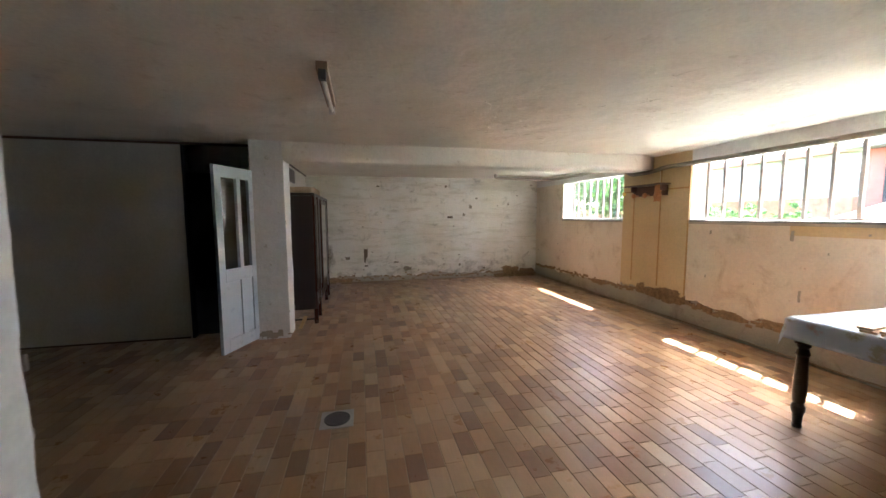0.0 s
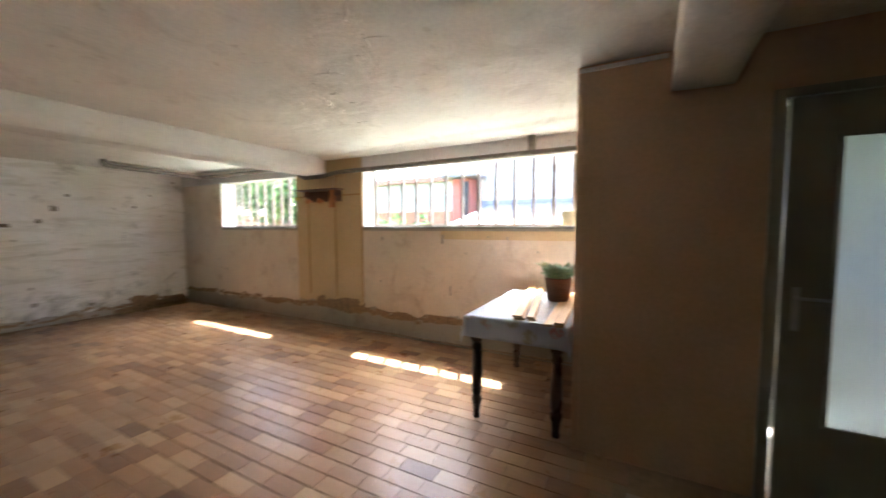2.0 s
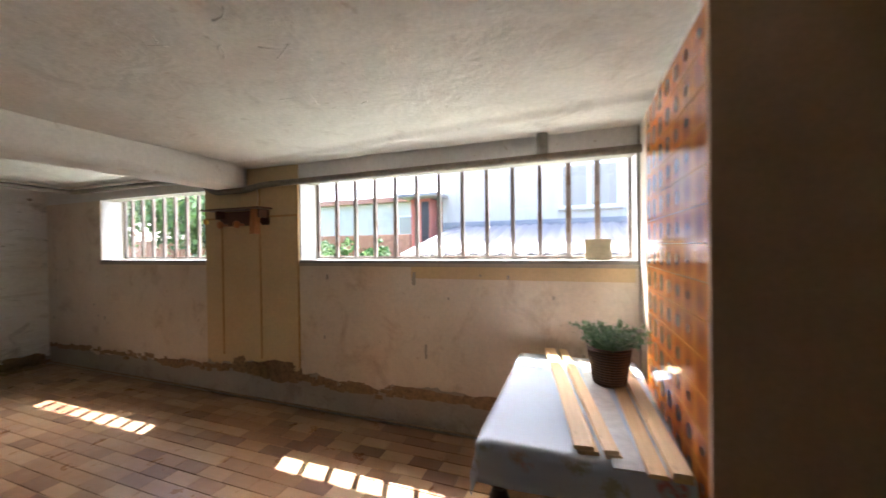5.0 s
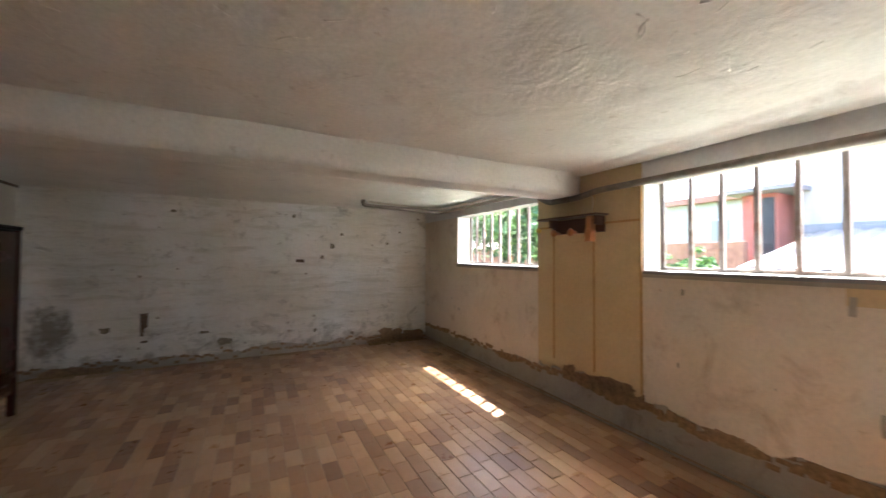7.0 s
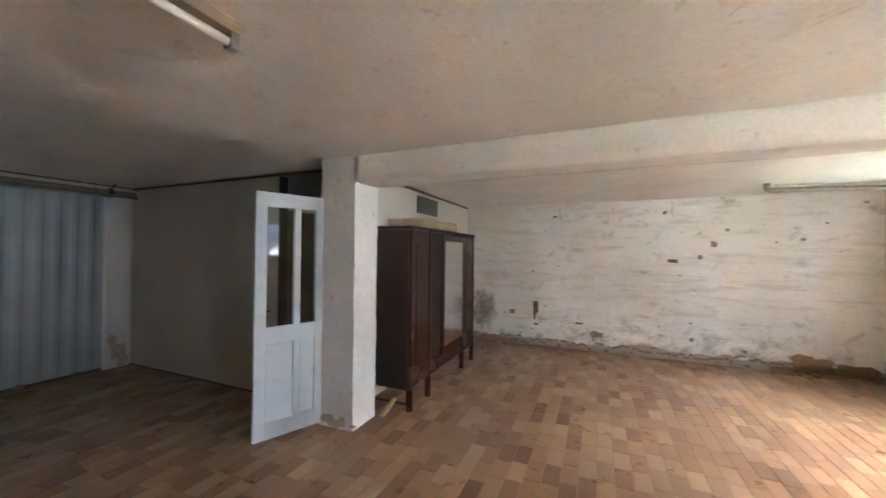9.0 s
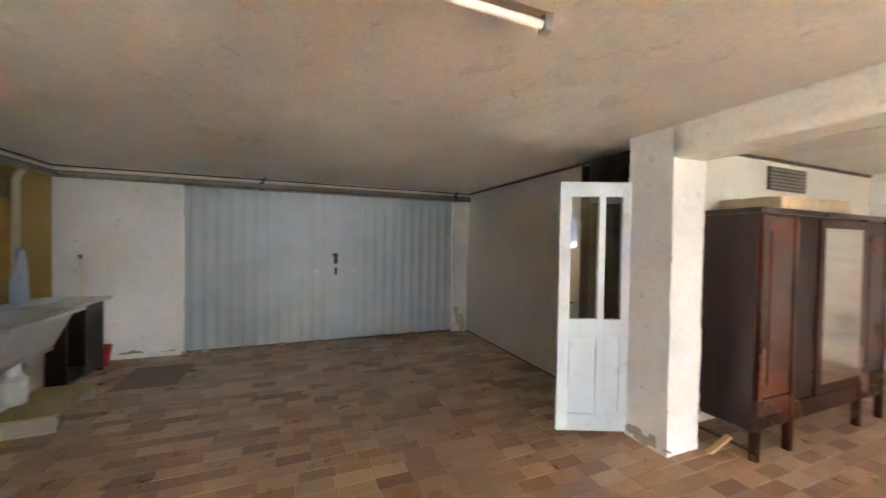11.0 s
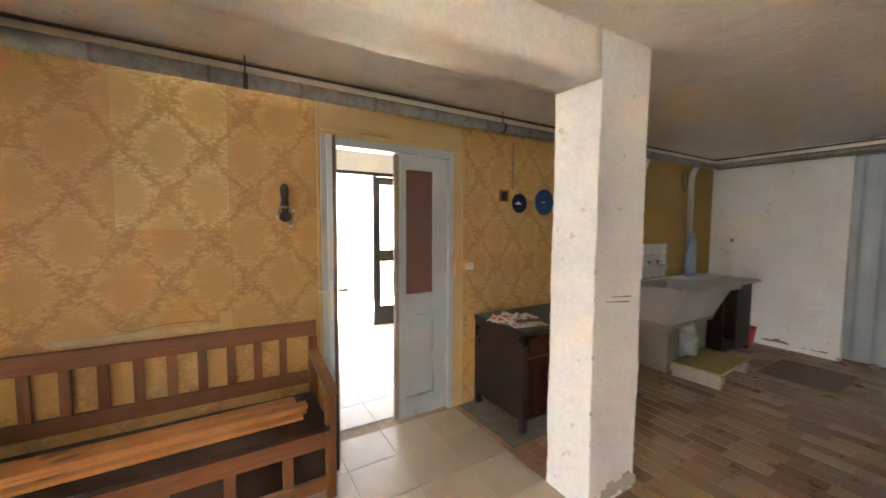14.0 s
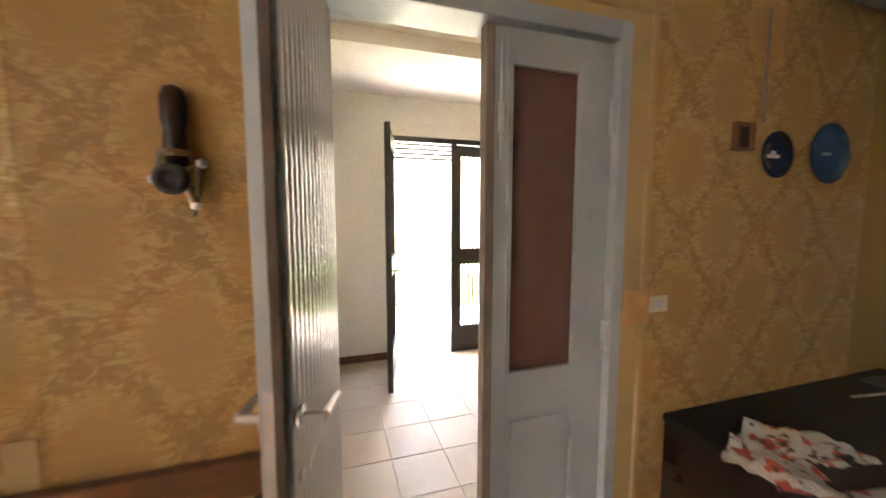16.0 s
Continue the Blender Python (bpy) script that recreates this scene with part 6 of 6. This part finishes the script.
part("bed", boxes((-0.50, 0, 0, 0.47, 0.010, 0.41)), M_GROUT, spl)
tb = B()
box(tb, -0.078, 0, -0.066, 0.078, 0.007, 0.066, bevel=0.002)
tme = mesh_of("tile", tb, paint("white_glaze", (0.72, 0.72, 0.68), 0.18, (0.45, 0.42, 0.36), 0.62))
for i in range(6):
    for j in range(3):
        ob = new("tile", tme)
        ob.location = (-0.417 + 0.1605 * i, 0.010, 0.069 + 0.1365 * j)
        ob.parent = spl
tap = thing("tap", (-2.32, YS + 0.018, 1.03), "old brass wall tap with two handles", "tap")
bm = rod(B(), (-0.09, 0.0, 0), (-0.09, 0.05, 0), 0.014)
rod(bm, (0.09, 0.0, 0), (0.09, 0.05, 0), 0.014)
rod(bm, (-0.10, 0.05, 0), (0.10, 0.05, 0), 0.013)
tube(bm, smooth_line([(0, 0.05, 0), (0, 0.20, 0.03), (0, 0.21, -0.03)]), 0.010)
part("body", bm, M_STEEL, tap)
for x in (-0.09, 0.09):
    part("handle", lathe(B(), [(0.008, 0), (0.010, 0.03), (0.026, 0.035), (0.022, 0.05)], 10, (x, 0.055, 0.01)), plain("red_brown_knob", (0.25, 0.10, 0.07), 0.4), tap)
cup = thing("counter_cupboard", (-3.08, YS + 0.005, 0), "dark open cupboard beside the wash trough", "cupboard")
part("side_panel", boxes((-0.40, 0.02, 0.0, -0.375, 0.62, 0.83), bevel=0.003), M_DARKWOOD, cup)
part("side_panel", boxes((0.31, 0.02, 0.0, 0.335, 0.62, 0.83), bevel=0.003), M_DARKWOOD, cup)
part("front_panel", boxes((-0.375, 0.60, 0.05, -0.03, 0.618, 0.81), bevel=0.003), M_DARKWOOD, cup)
part("back_panel", boxes((-0.375, 0.02, 0.05, 0.31, 0.035, 0.83)), M_BLACK, cup)
part("shelf", boxes((-0.375, 0.035, 0.05, 0.31, 0.60, 0.07)), M_DARKWOOD, cup)
solid("worktop", boxes((-3.52, YS + 0.002, 0.832, -2.735, 1.04, 0.862), bevel=0.006), M_STONE, "grey stone worktop beside the trough", "worktop")
solid("wash_board", boxes((-0.30, -0.10, 0, 0.30, 0.10, 0.015), bevel=0.004), M_PAINTW, "white board lying on the worktop", "board", (-3.12, 0.62, 0.863), rz=6)
bm = B()
prev = None
for k in range(15):
    z = 1.40 - 0.57 * k / 14
    wdt = 0.03 + 0.09 * min(1, k / 7)
    cur = [bm.verts.new((-3.10 + wdt * math.cos(a) * (1 + 0.25 * math.sin(3 * a + k * 0.3)), 0.46 + 0.028 * math.sin(a) * (1 + 0.3 * math.sin(5 * a)), z + 0.015 * math.sin(2 * a))) for a in [2 * math.pi * q / 24 for q in range(24)]]
    if prev:
        for q in range(24):
            bm.faces.new((prev[q], prev[(q + 1) % 24], cur[(q + 1) % 24], cur[q]))
    else:
        bm.faces.new(cur)
    prev = cur
bm.faces.new(prev[::-1])
bmesh.ops.recalc_face_normals(bm, faces=bm.faces)
solid("towel", bm, plain("pale_blue_cloth", (0.42, 0.50, 0.66), 0.85, 0, 0.12, 30), "pale blue towel hanging on the pipe", "towel", smooth=True)
solid("cable_loop", tube(B(), [(-3.0 + 0.05 * math.sin(a), 0.39, 2.07 - 0.14 * math.cos(a)) for a in [k * 2 * math.pi / 20 for k in range(20)]], 0.008, 8), M_LAGDARK, "loop of brown cable by the pipe", "cable", smooth=True)
step = thing("footboard", (-2.21, 1.09, 0), "low wooden footboard with a tan mat", "footboard", rz=4)
M_WEATHER = wood("weathered_board", (0.24, 0.20, 0.16), (0.38, 0.33, 0.27), 0.8, axis="Y")
for sx in (-1, 1):
    part("foot", boxes((sx * 0.33 - 0.035, -0.20, 0.0, sx * 0.33 + 0.035, 0.20, 0.05), bevel=0.006), M_WEATHER, step)
    part("cross_board", boxes((sx * 0.33 - 0.045, -0.215, 0.05, sx * 0.33 + 0.045, 0.215, 0.115), bevel=0.008), M_WEATHER, step)
for k in range(4):
    part("slat", boxes((-0.385, -0.205 + 0.104 * k, 0.116, 0.385, -0.107 + 0.104 * k, 0.132), bevel=0.003), wood("board_slat", (0.30, 0.23, 0.15), (0.44, 0.36, 0.25), 0.8, axis="X"), step)
part("mat", rough_box(B(), -0.375, -0.205, 0.133, 0.375, 0.205, 0.142, 0.06, 0.003, 5), plain("tan_mat", (0.40, 0.30, 0.13), 0.95, 0, 0.25, 40), step, "thin tan mat")
bucket = thing("bucket", (-3.66, 0.86, 0), "small red plastic bucket by the worktop", "bucket")
part("body", lathe(B(), [(0.085, 0.0), (0.088, 0.004), (0.112, 0.215), (0.120, 0.22), (0.120, 0.23), (0.108, 0.23), (0.083, 0.012), (0.0, 0.010)], 24), plain("red_plastic", (0.52, 0.03, 0.03), 0.35), bucket, smooth=True)
part("handle", tube(B(), [(0.115 * math.cos(a), 0.02, 0.21 - 0.10 * math.sin(a)) for a in [k * math.pi / 12 for k in range(13)]], 0.004, 6), M_STEEL, bucket)
broom = thing("broom", (-3.74, 0.70, 0.0), "pale broom leaning against the white wall", "broom")
part("stick", rod(B(), (0.05, 0.03, 0.02), (-0.09, -0.09, 1.29), 0.012), M_PVC, broom)
part("cap", rod(B(), (-0.089, -0.0895, 1.285), (-0.094, -0.093, 1.33), 0.016), M_BLACK, broom)
solid("floor_plate", boxes((-3.39, 1.31, -0.005, -2.66, 1.89, 0.003), bevel=0.002), plain("dark_plate", (0.20, 0.13, 0.09), 0.6, 0.1), "dark metal pit cover set in the floor", "cover plate")
for k, (y0, y1, z0, z1) in enumerate(((5.64, 5.80, 0.10, 0.34), (5.70, 5.83, 0.02, 0.16), (5.60, 5.69, 0.30, 0.44))):
    solid("wall_crumble", blotch(B(), "x", XW, y0, y1, z0, z1, 7.3 + k), plain("broken_plaster", (0.52, 0.43, 0.32), 0.95, 0, 0.3, 20), "broken plaster beside the garage doors", "plaster", kind=STRUCT)
for k, (y0, y1, z1) in enumerate(((0.98, 1.22, 0.10), (1.30, 1.62, 0.07))):
    solid("wall_crumble", blotch(B(), "x", XW, y0, y1, -0.04, z1, 3.1 + k), M_CRUMB, "crumbled plaster at the foot of the white wall", "plaster", kind=STRUCT)
solid("wall_crumble_low", rough_box(B(), XW - 0.002, 0.95, 0.0, XW + 0.012, 1.64, 0.06, 0.04, 0.016, 9), M_WHITE, "loose plaster at the foot of the wall", "plaster", kind=STRUCT)


# chipped edges and damp feet of the pillars
for pn, x0, x1, y0, y1 in (("pillar_north", -0.28, 0.093, 5.582, 5.928), ("pillar_south", 0.005, 0.402, 1.353, 1.632)):
    bm = B()
    for _ in range(26):
        cx, cy = rb.choice(((x0, y0), (x1, y0), (x1, y1), (x0, y1)))
        z = rb.uniform(0.2, 2.2) ** 1.0
        s = rb.uniform(0.001, 0.0055)
        rough_box(bm, cx - s, cy - s, z, cx + s, cy + s, z + rb.uniform(0.015, 0.07), 0.02, 0.004, z)
    for _ in range(14):
        x = rb.uniform(x0, x1)
        rough_box(bm, x - 0.03, y0 - 0.004 if pn == "pillar_north" else y1 - 0.01, rb.uniform(0.0, 0.05), x + 0.03, y0 + 0.01 if pn == "pillar_north" else y1 + 0.004, rb.uniform(0.05, 0.11), 0.02, 0.006, x * 9)
    part("chips", bm, M_CEMENT, bpy.data.objects[pn], "chipped corners and damp foot")

# ---- floor tiles ----
TL, TW = 0.237, 0.118
HALL = (0.40, XB, YS, 1.70)


def tile_mesh(name, w, l, mat, t=0.008, b=0.002):
    bm = B()
    low = [bm.verts.new((sx * w / 2, sy * l / 2, -t)) for sx, sy in ((-1, -1), (1, -1), (1, 1), (-1, 1))]
    mid = [bm.verts.new((sx * w / 2, sy * l / 2, -b)) for sx, sy in ((-1, -1), (1, -1), (1, 1), (-1, 1))]
    top = [bm.verts.new((sx * (w / 2 - b), sy * (l / 2 - b), 0)) for sx, sy in ((-1, -1), (1, -1), (1, 1), (-1, 1))]
    for a, c in ((low, mid), (mid, top)):
        for k in range(4):
            bm.faces.new((a[k], a[(k + 1) % 4], c[(k + 1) % 4], c[k]))
    bm.faces.new(top)
    return mesh_of(name, bm, mat)


rng = random.Random(7)
tile_me = tile_mesh("tile", TW - 0.005, TL - 0.0015, M_TILE_P)
verts, faces = [], []
rows = int((XE - XW) / TW) + 1
count = 0
for r in range(rows):
    x = XW + TW * (r + 0.5)
    off = rng.uniform(0, TL)
    y = YS - 0.1 + off - TL
    while y < YN:
        y += TL
        if x > XE - 0.02 or y > YN - 0.05:
            continue
        if HALL[0] - 0.04 < x < XE and y < HALL[3] + 0.05:
            continue
        if x > XB and y < YB:
            continue
        if y < YS + 0.02:
            continue
        if x < -0.3 and y > 5.95:
            continue
        if -3.4 < x < -2.65 and 1.3 < y < 1.9:
            continue
        if 0.62 < x < 0.93 and 3.36 < y < 3.72:
            continue
        z = rng.uniform(-0.0008, 0.0008)
        if 0.7 < x < 2.9 and 1.9 < y < 5.6 and count < 300:
            ob = new("tile", tile_me)
            ob.location = (x, y, z)
            ob.rotation_euler = (rng.gauss(0, 0.002), rng.gauss(0, 0.002), 0)
            ob.parent = floor
            count += 1
            continue
        k = len(verts)
        w, l, b = TW / 2 - 0.0025, TL / 2 - 0.0008, 0.002
        t1, t2 = rng.gauss(0, 0.0004), rng.gauss(0, 0.0004)
        for dz, e in ((-0.008, 0), (-0.002, 0), (0, b)):
            for sx, sy in ((-1, -1), (1, -1), (1, 1), (-1, 1)):
                verts.append((x + sx * (w - e), y + sy * (l - e), z + dz + sx * t1 + sy * t2))
        for lo in (0, 4):
            for q in range(4):
                faces.append((k + lo + q, k + lo + (q + 1) % 4, k + lo + 4 + (q + 1) % 4, k + lo + 4 + q))
        faces.append((k + 8, k + 9, k + 10, k + 11))
me = bpy.data.meshes.new("tile_field")
me.from_pydata(verts, [], faces)
me.materials.append(M_TILE_S)
field = new("tile_field", me)
field.parent = floor
tagged(field, "worn clay tiles in mixed browns", kind="stuff")

hall_me = tile_mesh("hall_tile", 0.3225, 0.3225, M_HTILE, 0.008, 0.0015)
for i in range(11):
    for j in range(4):
        x, y = 0.40 + 0.163 + 0.325 * i, YS + 0.02 + 0.163 + 0.325 * j
        if x + 0.16 > XB + 0.05:
            continue
        ob = new("hall_tile", hall_me)
        ob.location = (x, y, rng.uniform(-0.0005, 0.0005))
        ob.parent = floor
for i in range(9):
    for j in range(8):
        x, y = EX1 - 0.165 - 0.325 * i, YS - 0.27 - 0.325 * j
        if x < EX0 or y < EY - 0.1:
            continue
        ob = new("entry_tile", hall_me)
        ob.location = (x, y, rng.uniform(-0.0005, 0.0005))
        ob.parent = entry_floor
